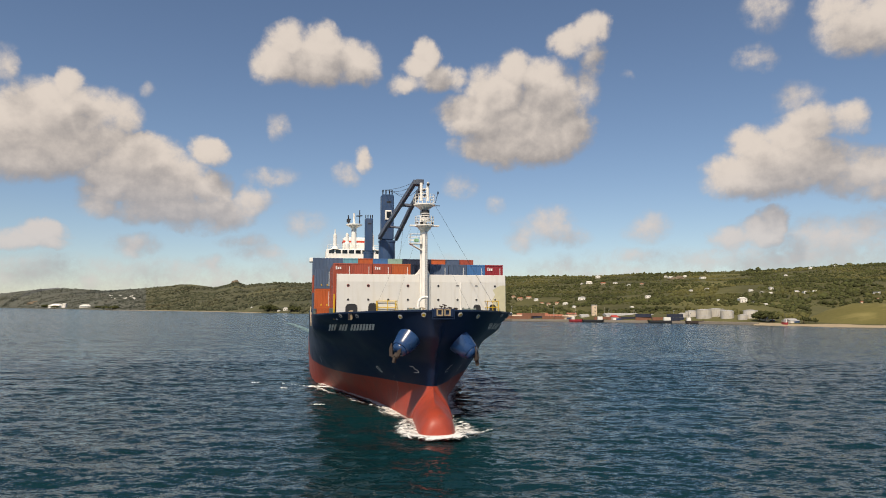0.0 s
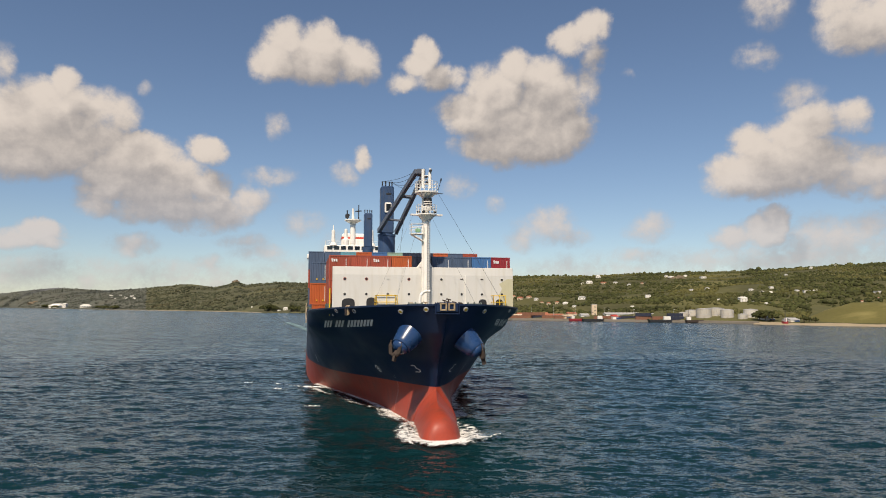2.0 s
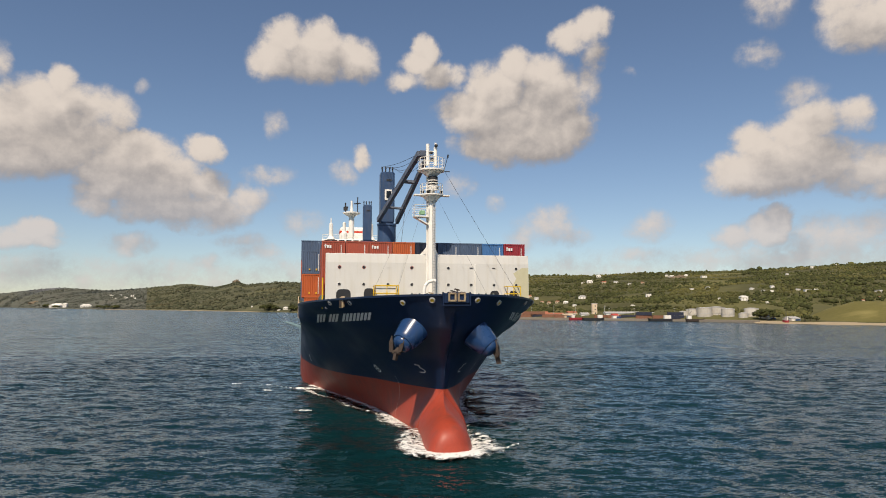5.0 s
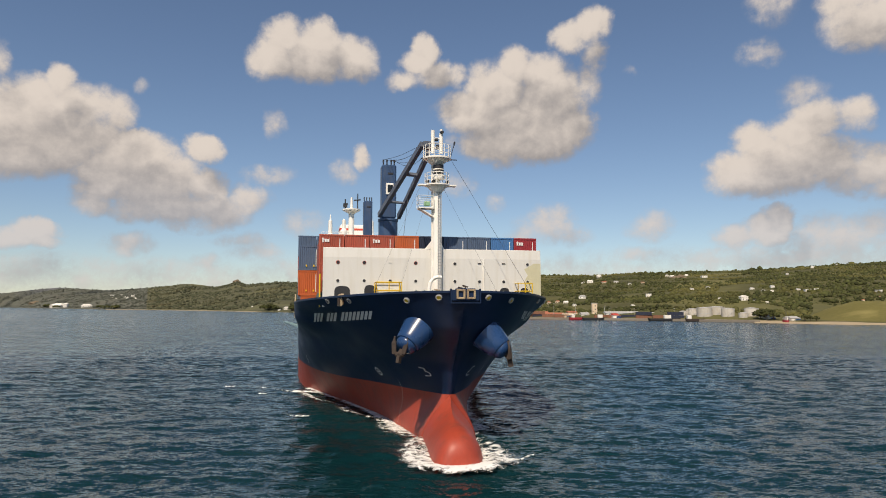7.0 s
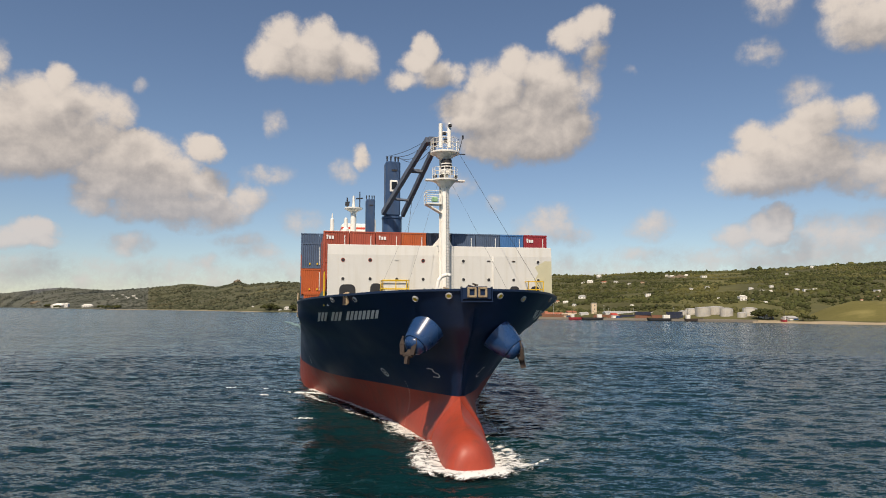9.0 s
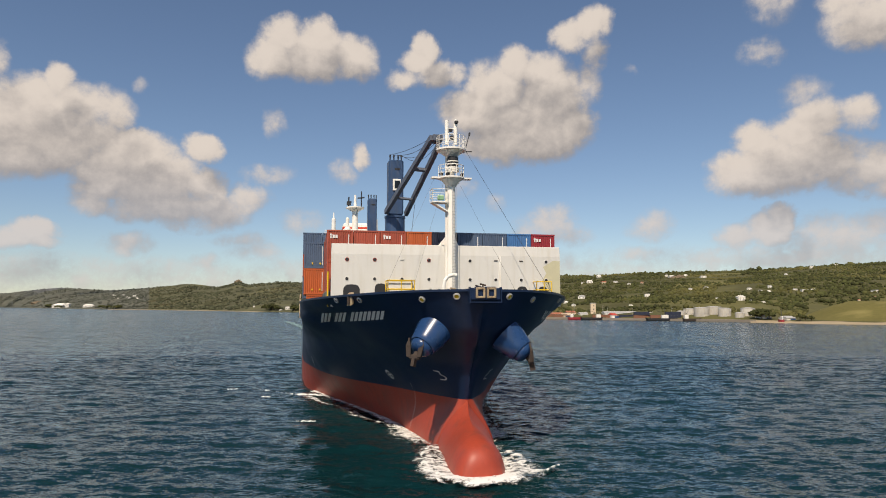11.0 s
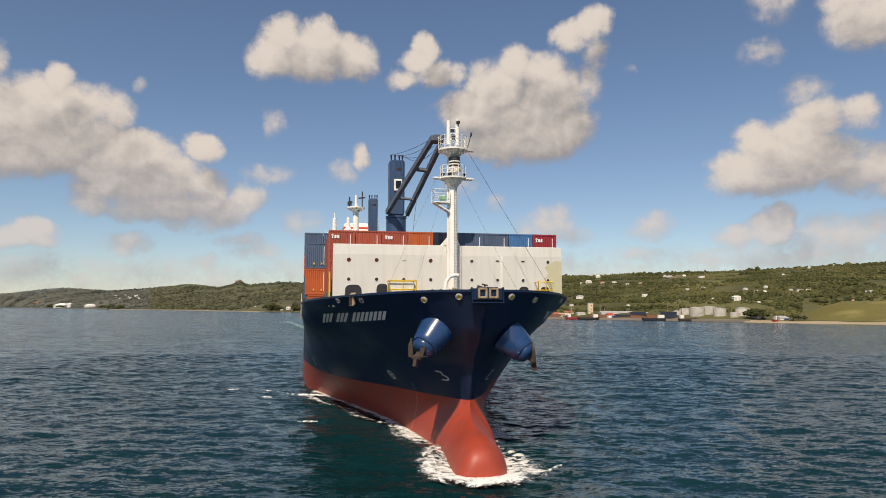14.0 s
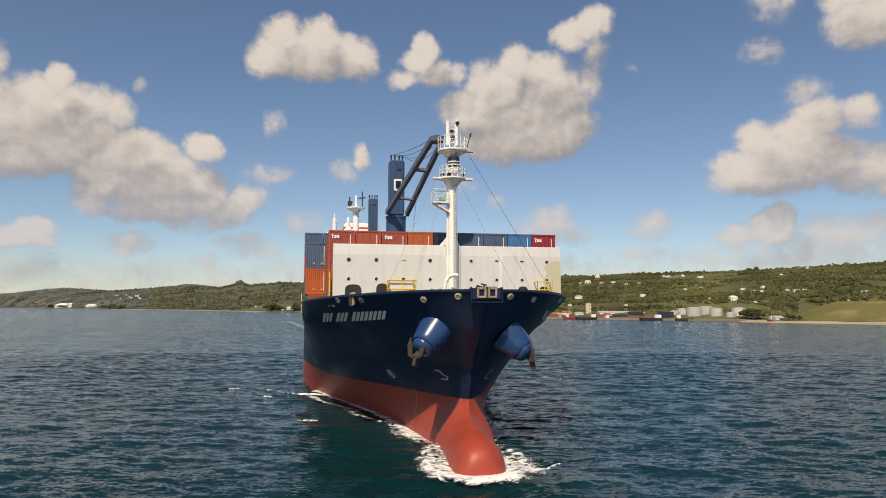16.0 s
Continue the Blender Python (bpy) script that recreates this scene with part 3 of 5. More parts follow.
HILL_HOUSES += [
    (1000, 540, 14, 5, "white"), (958, 540, 9, 5, "red"), (1117, 546, 10, 3, "white"), (1312, 536, 20, 11, "white"), (1333, 538, 13, 4, "flat"), (1353, 541, 8, 5, "white"), (1425, 520, 17, 6, "flat"), (1440, 519, 11, 4, "white"),
    (1408, 518, 12, 3, "grey"), (1363, 514, 10, 6, "grey"), (1347, 520, 9, 3, "grey"), (1362, 521, 9, 3, "white"), (1250, 514, 10, 4, "grey"), (1435, 477, 10, 4, "white"), (1553, 520, 22, 4, "flat"), (1552, 532, 7, 5, "red"), (1327, 516, 12, 4, "grey"),
]
HILL_HOUSES += [
    (1522, 540, 8, 4, "red"), (920, 533, 16, 6, "red"), (935, 529, 14, 5, "red"), (908, 528, 10, 5, "red"), (948, 534, 10, 5, "grey"), (1015, 545, 10, 4, "grey"), (1270, 533, 9, 3, "grey"), (1390, 489, 8, 3, "grey"), (1478, 472, 7, 3, "white"),
]


def hides_house(px, p):
    """Trees leave the fronts of the houses free."""
    y = 541.2 - F * (p.z + 3 - EYE) / p.y
    return any(abs(px - hx) < hw * 0.36 + 0.3 and hy - hh * 0.7 - 0.5 < y < hy + 2 for hx, hy, hw, hh, _ in HILL_HOUSES)


def build_woods():
    rng = np.random.default_rng(11)
    near, far = [], []
    while len(near) < 19000:
        px, s = rng.uniform(860, 1660), rng.uniform(0.02, 1.04) ** 0.9
        p = land_at(px, s)
        if in_clearing(px, s) or hides_house(px, p):
            continue
        if noise.noise(Vector((p.x * 0.012, p.y * 0.012, 8.0))) < -0.26:
            continue
        size = rng.uniform(0.7, 2.2) * (1.5 if rng.random() < 0.12 else 1)
        if s > 0.93 and rng.random() < 0.10:
            size *= 1.8
        near.append((p.x, p.y, p.z - 0.6, size))
    while len(far) < 8000:
        px, s = rng.uniform(-120, 620), rng.uniform(0.01, 1.0)
        p = land_at(px, s)
        if any(abs(px - hx) < hw and s < 0.25 for hx, hw in ((104, 17), (154, 12), (507, 9))) or hides_house(px, p):
            continue
        if noise.noise(Vector((p.x * 0.004, p.y * 0.004, 2.0))) < (-0.28 if s > 0.2 else -0.45):
            continue
        far.append((p.x, p.y, p.z - 1.2, rng.uniform(1.8, 5.5)))
    shapes, faces = clump_shapes(10, 1, 3)
    scatter("woodland", near, shapes, faces, LEAF, "dense mixed green trees covering the harbour hillside", "woods")
    shapes, faces = clump_shapes(8, 1, 4)
    scatter("distant_woodland", [q for q in far if q[0] / q[1] * F + CX >= 260], shapes, faces, HAZED_SCRUB, "distant scrub and trees on dry green hills, dulled for haze", "woods")
    scatter("farthest_woodland", [q for q in far if q[0] / q[1] * F + CX < 260], shapes, faces, HAZED_FAR_LEAF, "farthest trees on the far hills, coloured grey-green for haze", "woods")


build_woods()


def build_field():
    """A smooth grassy bank behind the beach."""
    bm = bmesh.new()
    rows = []
    for i in range(25):
        s = i / 24
        row = []
        for k in range(40):
            px = 1385 + 24 * k
            d = np.interp(px, COAST_X, SHORE_D) * (1.0 + 0.24 * s)
            rise = min(1.0, max(0.0, (px - 1408) / 95)) ** 0.8
            z = 1.0 + (14.0 * rise) * smooth_step(s * 1.9) + 0.6 * noise.noise(Vector((px * 0.02, s * 4, 0)))
            row.append(Vector(((px - CX) / F * d, d, z if s > 0 else 0.4)))
        rows.append(row)
    sheet(bm, rows)
    tagged(mesh_object("grass_bank", bm, GRASS, smooth=True), "open sloping bank of mown yellow-green grass", "field", kind="structure")
    bm = bmesh.new()
    rows = []
    for s, z in ((-0.035, -0.4), (-0.012, 0.5), (0.014, 1.5), (0.03, 1.2)):
        rows.append([Vector(((px - CX) / F * (d := np.interp(px, COAST_X, SHORE_D) * (1 + s + 0.006 * math.sin(px * 0.05))), d, z)) for px in range(1330, 2600, 20)])
    sheet(bm, rows)
    tagged(mesh_object("beach", bm, SAND, smooth=True), "narrow pale sand beach below the grass", "beach", kind="structure")
    bm = bmesh.new()
    rows = []
    for s, z in ((-0.012, -0.4), (-0.003, 0.3), (0.003, 0.8), (0.006, 0.5)):
        rows.append([Vector(((px - CX) / F * (d := np.interp(px, COAST_X, SHORE_D) * (1 + s)), d, z)) for px in range(188, 476, 12)])
    sheet(bm, rows)
    tagged(mesh_object("far_beach", bm, SAND, smooth=True), "thin pale beach line below distant trees", "beach", kind="structure")
    bm = bmesh.new()
    rows = []
    for s, z in ((-0.012, -1.0), (-0.012, 1.6), (0.11, 1.7), (0.11, -1.0)):
        rows.append([Vector(((px - CX) / F * (d := np.interp(px, COAST_X, SHORE_D) * (1 + s)), d, z)) for px in range(800, 1345, 15)])
    sheet(bm, rows)
    tagged(mesh_object("quay", bm, CONCRETE), "low concrete harbour quay along the shore", "quay", kind="structure")


build_field()


# ---------------------------------------------------------------- the ship: x to port, y aft, z up, the wave wall at y = 0
HALF_BEAM, PAINT_LINE = 13.8, 4.12
DECK_Z = 11.7
ship = thing("container_ship", ship_pose(0), "navy and red container ship with a white wave wall", "ship")


def sheer(y):
    return 12.97 - 1.05 * max(0.0, min(1.0, (y + 12.74) / 32))


def paint_line(y):
    """The boot line, a little down by the stern."""
    return PAINT_LINE - 0.3 * smooth_step((y + 7) / 24)


def stem_y(z):
    return float(np.interp(z, [-3, 4.1, 7, 10, 13.2], [-6.2, -7.0, -8.4, -11.3, -12.74]))


BULB_Y = [-16.45, -16.35, -16.0, -15.35, -14.2, -12.5, -10.9, -9.4, -8.5, -7.8, -7.2, -6.4]
BULB_TOP = [0.8, 1.4, 1.9, 2.3, 2.5, 2.6, 2.7, 2.85, 3.1, 3.4, 3.9, 4.6]
BULB_WIDE = [0.9, 1.25, 1.6, 1.86, 2.05, 2.16, 2.24, 2.3, 2.34, 2.38, 2.42, 2.46]


def bulb_axis(y):
    """The bulb's own middle line, a little to starboard of the stem."""
    return -0.14 * max(0.0, -7.0 - y)


def half_breadth(y, z):
    """Half the hull's width: a fine entry at the water that swells into the bulb, a full round deck line, a raked flare between."""
    w = max(0.0, min(1.0, z / 13.0))
    d = max(0.0, y - stem_y(z))
    s = min(1.0, d / 35.4)
    full = (1 - (1 - s) ** 2.19) ** (1 / 2.19) * (1 - (1 - w) * math.exp(-d / 2.2))
    u = min(1.0, d / 48.9)
    fine = (0.81 * smooth_step(u) + 0.19 * (1 - (1 - u) ** 2)) * (0.91 + 0.09 * smooth_step((y - 20) / 40))
    k = w ** 1.05
    k += (1 - k) * smooth_step((y - 0.9) / 22) * min(1.0, 2 * w) * 0.55
    b = HALF_BEAM * (k * full + (1 - k) * fine)
    nose = 0.28 * math.sqrt(min(1.0, d / 0.28)) * (1 - smooth_step((z - 5) / 8))
    b = math.hypot(b, nose)
    b += (HALF_BEAM - b) * max(smooth_step((y + 6) / 20) * smooth_step((z - 10.2) / 2.0), smooth_step((y - 4.5) / 8) * smooth_step((z - 8) / 3)) if b < HALF_BEAM else 0.0
    if z < 4.7 and d > 0:
        wide = float(np.interp(y, [-7, -3, 1.5, 14, 34], [2.42, 2.95, 3.4, 3.2, 0.0]))
        power = float(np.interp(y, [-7, 14], [1.3, 0.95]))
        swell = wide * max(0.0, 1 - ((max(z, -0.5) + 0.5) / 5.2) ** 2) ** power * min(1.0, d / 0.3)
        b = (b ** 2.2 + swell ** 2.2) ** (1 / 2.2)
    return b


def hull_rows(low, high, z0, z1, n):
    """Rows of the hull's skin between two height lines, from the starboard quarter round the stem to port."""
    rows = []
    for i in range(n + 1):
        row = []
        for side in (-1, 1):
            line = []
            for k in range(72):
                q = (k / 71) ** 2.3
                z = z0 + (z1 - z0) * i / n
                y = stem_y(z) + q * (156 - stem_y(z))
                z = low(y) + (high(y) - low(y)) * i / n
                line.append(Vector((side * (half_breadth(y, z) if k else 0.0), y, z)))
            row.append(line)
        rows.append(row[0][::-1] + row[1][1:])
    return rows


def build_hull():
    bm = bmesh.new()
    sheet(bm, hull_rows(paint_line, sheer, PAINT_LINE, 12.97, 26))
    part("upper_hull", bm, NAVY, ship, "navy painted upper hull", smooth=True)
    bm = bmesh.new()
    sheet(bm, hull_rows(lambda y: -3.0, paint_line, -3.0, PAINT_LINE, 16))
    part("lower_hull", bm, RED, ship, "red painted lower hull", smooth=True)
    # the transom closes the stern
    bm = bmesh.new()
    box(bm, (0, 156.1, 4.8), (27.4, 0.3, 14.0))
    part("transom", bm, NAVY, ship)
    # bulbous bow, blunt and round, its top curving up into the stem
    bm = bmesh.new()
    rows = []
    for y, t, w in zip(BULB_Y, BULB_TOP, BULB_WIDE):
        row = []
        for k in range(33):
            a = math.pi * k / 32
            c, h = math.cos(a), math.sin(a)
            x = -w * math.copysign(abs(c) ** float(np.interp(y, [-15, -12, -7], [0.8, 1.15, 2.6] if c > 0 else [0.8, 1.3, 3.5])), c)
            row.append(Vector((x + bulb_axis(y), y, -0.5 + (t + 0.5) * h if h > 0.02 else -2.6)))
        rows.append(row)
    rows = [[Vector((bulb_axis(-16.45), -16.48, 0.1))] * 33] + rows
    sheet(bm, rows)
    bmesh.ops.remove_doubles(bm, verts=bm.verts, dist=0.001)
    part("bulbous_bow", bm, RED, ship, "rounded red bulbous bow breaking the surface", smooth=True)
    # bulwark's thickness and rail, deck inside it
    bm = bmesh.new()
    rows = [[], [], [], [], []]
    for side in (-1, 1):
        line = []
        for k in range(52):
            y = -12.66 + (k / 51) ** 1.8 * 32.6
            z = sheer(y)
            line.append((side, half_breadth(y, z), y, z))
        line = line[::-1] if side < 0 else line[1:]
        for sd, b, y, z in line:
            inner = max(0.0, b - 0.28)
            rows[0].append(Vector((sd * (b + 0.05), y - 0.03, z - 0.12)))
            rows[1].append(Vector((sd * (b + 0.05), y - 0.03, z + 0.06)))
            rows[2].append(Vector((sd * inner, y + 0.25 * (b < 9), z + 0.06)))
            for row, zz in ((3, z - 0.25), (4, z - 0.75)):
                bb = max(0.0, half_breadth(y + 0.35, zz) - 0.3)
                rows[row].append(Vector((sd * bb, y + 0.35, zz)))
    sheet(bm, rows)
    part("bulwark", bm, NAVY, ship)
    bm = bmesh.new()
    line = [(half_breadth(y, DECK_Z) - 0.05, y) for y in np.linspace(stem_y(DECK_Z) + 0.4, 14.2, 40)]
    sheet(bm, [[Vector((-b, y, DECK_Z)) for b, y in line], [Vector((b, y, DECK_Z)) for b, y in line]])
    part("forecastle_deck", bm, DECK, ship)
    bm = bmesh.new()
    box(bm, (0, 85, 9.92), (27.0, 141, 0.3))
    part("main_deck", bm, DECK, ship)


build_hull()


def surface(side, y, z, lift=0.03):
    """A place on the hull's skin and the way out from it."""
    b = half_breadth(y, z)
    p = Vector((side * b, y, z))
    du = Vector((side * (half_breadth(y + 0.2, z) - b), 0.2, 0))
    dv = Vector((side * (half_breadth(y, z + 0.2) - b), 0, 0.2))
    nrm = du.cross(dv).normalized()
    if nrm.x * side < 0:
        nrm.negate()
    return p + nrm * lift, nrm, du.normalized(), dv.normalized()


def strip_on_hull(bm, side, pts, width, lift=0.03):
    """A painted line over the hull through (y, z) points."""
    for (y0, z0), (y1, z1) in zip(pts, pts[1:]):
        n = max(1, int(math.hypot(y1 - y0, z1 - z0) / 0.5))
        dy, dz = y1 - y0, z1 - z0
        r = math.hypot(dy, dz)
        ny, nz = -dz / r * width / 2, dy / r * width / 2
        for k in range(n):
            q = [(y0 + dy * a / n + ny * s, z0 + dz * a / n + nz * s) for a, s in ((k, -1), (k + 1, -1), (k + 1, 1), (k, 1))]
            bm.faces.new([bm.verts.new(surface(side, *v, lift)[0]) for v in q])


def y_for_x(x, z):
    """Where the hull at height z is x wide."""
    lo, hi = stem_y(z), 60.0
    for _ in range(40):
        mid = (lo + hi) / 2
        if half_breadth(mid, z) < x:
            lo = mid
        else:
            hi = mid
    return lo


def build_marks():
    # the name stands as plain strokes, one block a letter
    letters = [0, 1, 2, 4, 5, 6, 8, 9, 10, 11, 12, 13, 14, 15]
    for side in (-1, 1):
        for k in letters:
            ends = [(k + f if side < 0 else 15.75 - k - f) / 15.75 for f in (0.04, 0.74)]
            quad = []
            for u, up in ((ends[0], 0), (ends[1], 0), (ends[1], 1), (ends[0], 1)):
                x, z = 11.6 - 4.8 * u, 10.16 + 0.55 * u + (0.96 - 0.24 * u) * up
                y = y_for_x(x, z)
                quad.append(surface(side, y, z, 0.09)[0])
            bm = bmesh.new()
            bm.faces.new([bm.verts.new(v) for v in quad])
            part("name_mark", bm, MARK, ship, "plain white block mark")
        # thruster disc with a cross
        bm = bmesh.new()
        yc, zc, r = y_for_x(5.25, 5.34), 5.34, 0.36
        ring = [(yc + r * 1.3 * math.cos(a), zc + r * math.sin(a)) for a in [k * math.tau / 14 for k in range(15)]]
        strip_on_hull(bm, side, ring, 0.10)
        strip_on_hull(bm, side, [(yc - 0.3, zc), (yc + 0.3, zc)], 0.09)
        strip_on_hull(bm, side, [(yc, zc - 0.26), (yc, zc + 0.26)], 0.09)
        part("thruster_mark", bm, MARK, ship, "white ringed cross")
        bm = bmesh.new()
        strip_on_hull(bm, side, [(y_for_x(x, z), z) for x, z in ((2.55, 6.38), (2.15, 6.34), (2.04, 6.08), (1.72, 5.96), (1.58, 5.8), (1.62, 5.66), (1.98, 5.66))], 0.075)
        part("bulb_mark", bm, MARK, ship, "white bulbous bow outline")
        for k in range(20):
            bm = bmesh.new()
            z = 4.76 - k * 0.22
            y = -0.57 + 1.0 * (k / 12)
            strip_on_hull(bm, side, [(y + 0.04, z), (y - 0.04, z)], 0.075)
            part("draught_mark", bm, MARK, ship, "small white draught mark")
        bm = bmesh.new()
        strip_on_hull(bm, side, [(y_for_x(12.4, 5.5), 5.5), (y_for_x(12.0, 4.35), 4.35)], 0.22)
        part("tug_mark", bm, MARK, ship)


build_marks()


def build_anchor(side):
    """A hawse bell standing out of the flare, with a stockless anchor housed in its mouth."""
    base = Vector((-3.72, -9.55, 9.3)) if side < 0 else Vector((3.1, -9.8, 8.85))
    out = Vector((side * 0.64, -0.42, -0.70)).normalized()
    q = out.to_track_quat("Z", "Y").to_matrix().to_4x4()
    start = base - out * 0.95
    bm = bmesh.new()
    lathe(bm, [(1.42, 0.0), (1.30, 0.75), (1.12, 1.5), (1.04, 1.8), (0.99, 1.86), (0.88, 1.86), (0.84, 1.74), (0.90, 1.9), (0.88, 2.06), (0.77, 2.26), (0.57, 2.42), (0.32, 2.5)], 48, start, q)
    bell = part("hawse_bell", bm, BLUE, ship, "bright blue hawse bell", smooth=False)
    bell.data.shade_smooth()
    bell.data.set_sharp_from_angle(angle=radians(32))
    # the shank stows in the pipe; crown, arms and palms hang outside the mouth
    tip = start + out * 2.4
    down = Vector((side * 0.20, -0.12, -1)).normalized()
    left = Vector((0.75, -0.55, 0)).normalized() if side < 0 else Vector((0.35, 0.9, 0)).normalized()
    fore = left.cross(down).normalized()
    if fore.y > 0:
        fore.negate()
    crown = tip + Vector((side * 0.30, -0.1, -0.45))
    bm = bmesh.new()
    beam(bm, tip - out * 0.6, crown, 0.34, 0.34, left)
    box(bm, crown, (0.85, 0.42, 0.4), Matrix((left, fore, left.cross(fore))).transposed().to_4x4(), bevel=0.1)
    for k in (-1, 1):
        a = crown + left * 0.42 * k
        b = a - down * 0.85 + fore * 0.24 + left * 0.14 * k
        c = b - down * 0.6 + left * 0.05 * k
        beam(bm, a, b, 0.22, 0.2, fore)
        beam(bm, b, c, 0.13, 0.10, fore)
        tri = [a + fore * 0.15 + left * 0.18, b + left * 0.2, c, b - left * 0.2, a + fore * 0.15 - left * 0.18]
        f0, f1 = [bm.verts.new(v + fore * 0.08) for v in tri], [bm.verts.new(v - fore * 0.02) for v in tri]
        bm.faces.new(f0)
        bm.faces.new(f1[::-1])
        for i in range(5):
            bm.faces.new((f0[i], f0[(i + 1) % 5], f1[(i + 1) % 5], f1[i]))
    beam(bm, crown, crown + down * 0.7, 0.42, 0.26, left)
    part("anchor", bm, RUST, bell, "rust-brown stockless anchor")


for hand in (-1, 1):
    build_anchor(hand)


def build_wave_wall():
    z0, z1, top = 11.7, 16.6, 17.45
    bm = bmesh.new()
    w = 10.95
    rows = []
    for y, z, x in ((0.0, z0, w), (0.0, z1 - 0.1, w), (0.10, top - 0.05, w - 0.02), (0.2, top, w - 0.02), (0.72, top - 0.02, w - 0.02), (0.5, z0, w)):
        rows.append([Vector((k / 12 * x, y, z)) for k in range(-12, 13)])
    sheet(bm, rows)
    for s in (-1, 1):
        bm.faces.new([bm.verts.new((s * w, y, z)) for y, z in ((0, z0), (0.0, z1 - 0.1), (0.10, top - 0.05), (0.2, top), (0.72, top), (0.5, z0))])
    wall = part("wave_wall", bm, WALL_WHITE, ship, "off-white steel wave wall with port holes")
    # round ports in two rows
    for k in range(-4, 5):
        for z in (15.99, 14.22):
            if k == 0:
                continue
            x = k * 2.52 - math.copysign(0.55, k)
            if abs(k) == 2 and z > 15 or (k == 3 and z > 15):
                bm = bmesh.new()
                box(bm, (x, -0.03, z + 0.05), (0.34, 0.05, 0.10))
                part("bracket", bm, RUST if k > 0 else WALL_WHITE, wall)
                continue
            bm = bmesh.new()
            q = Matrix.Rotation(radians(90), 4, "X")
            lathe(bm, [(0.185, 0.0), (0.185, 0.03), (0.15, 0.035), (0.15, 0.01)], 16, (x, 0.0, z), q)
            port = part("port_ring", bm, PORT_RED if z > 15 and k < 0 else WALL_WHITE, wall)
            bm = bmesh.new()
            lathe(bm, [(0.155, 0.0), (0.155, 0.025)], 14, (x, 0.0, z), q)
            part("port_hole", bm, DARK, wall)
    # arched doorways at the foot
    for x, wd, h in ((-9.1, 1.5, 1.4), (-6.45, 1.1, 1.5), (7.1, 1.0, 1.3), (9.2, 0.9, 1.3)):
        bm = bmesh.new()
        pts = [Vector((x + wd / 2 * math.copysign(abs(math.cos(a)) ** 0.6, math.cos(a)), -0.02, 12.32 + h * (0.62 + 0.38 * math.sin(a)))) for a in [math.pi * k / 10 for k in range(11)]]
        pts = [Vector((x + wd / 2, -0.02, 12.32))] + pts + [Vector((x - wd / 2, -0.02, 12.32))]
        front = [bm.verts.new(p) for p in pts]
        back = [bm.verts.new(p + Vector((0, 0.03, 0))) for p in pts]
        bm.faces.new(front)
        for a in range(len(pts) - 1):
            bm.faces.new((front[a], front[a + 1], back[a + 1], back[a]))
        part("doorway", bm, DARK, wall, "arched opening")
    bm = bmesh.new()
    rows = []
    for z, x in ((12.2, 9.9), (13.3, 9.5), (14.1, 9.1), (14.9, 9.55), (15.5, 9.2), (15.9, 9.9), (16.1, 10.2)):
        rows.append([Vector((x, -0.006, z)), Vector((10.93, -0.006, z))])
    sheet(bm, rows)
    part("primer_patch", bm, BEIGE, wall, "bare beige primer patch")
    bm = bmesh.new()
    box(bm, (4.9, -0.05, 14.3), (0.16, 0.08, 4.4))
    part("pipe", bm, WHITE, wall)
    return wall


build_wave_wall()


def rail(bm, pts, height, posts=True, r=0.025, levels=2):
    pts = [Vector(p) for p in pts]
    for a, b in zip(pts, pts[1:]):
        for k in range(levels):
            up = Vector((0, 0, height * (k + 1) / levels))
            rod(bm, a + up, b + up, r, n=5, caps=False)
    if posts:
        for p in pts:
            rod(bm, p, p + Vector((0, 0, height)), r, n=5, caps=False)


def ring_points(centre, r, n, a0=0.0, a1=math.tau):
    return [Vector(centre) + Vector((r * math.cos(a0 + (a1 - a0) * k / n), r * math.sin(a0 + (a1 - a0) * k / n), 0)) for k in range(n + 1)]


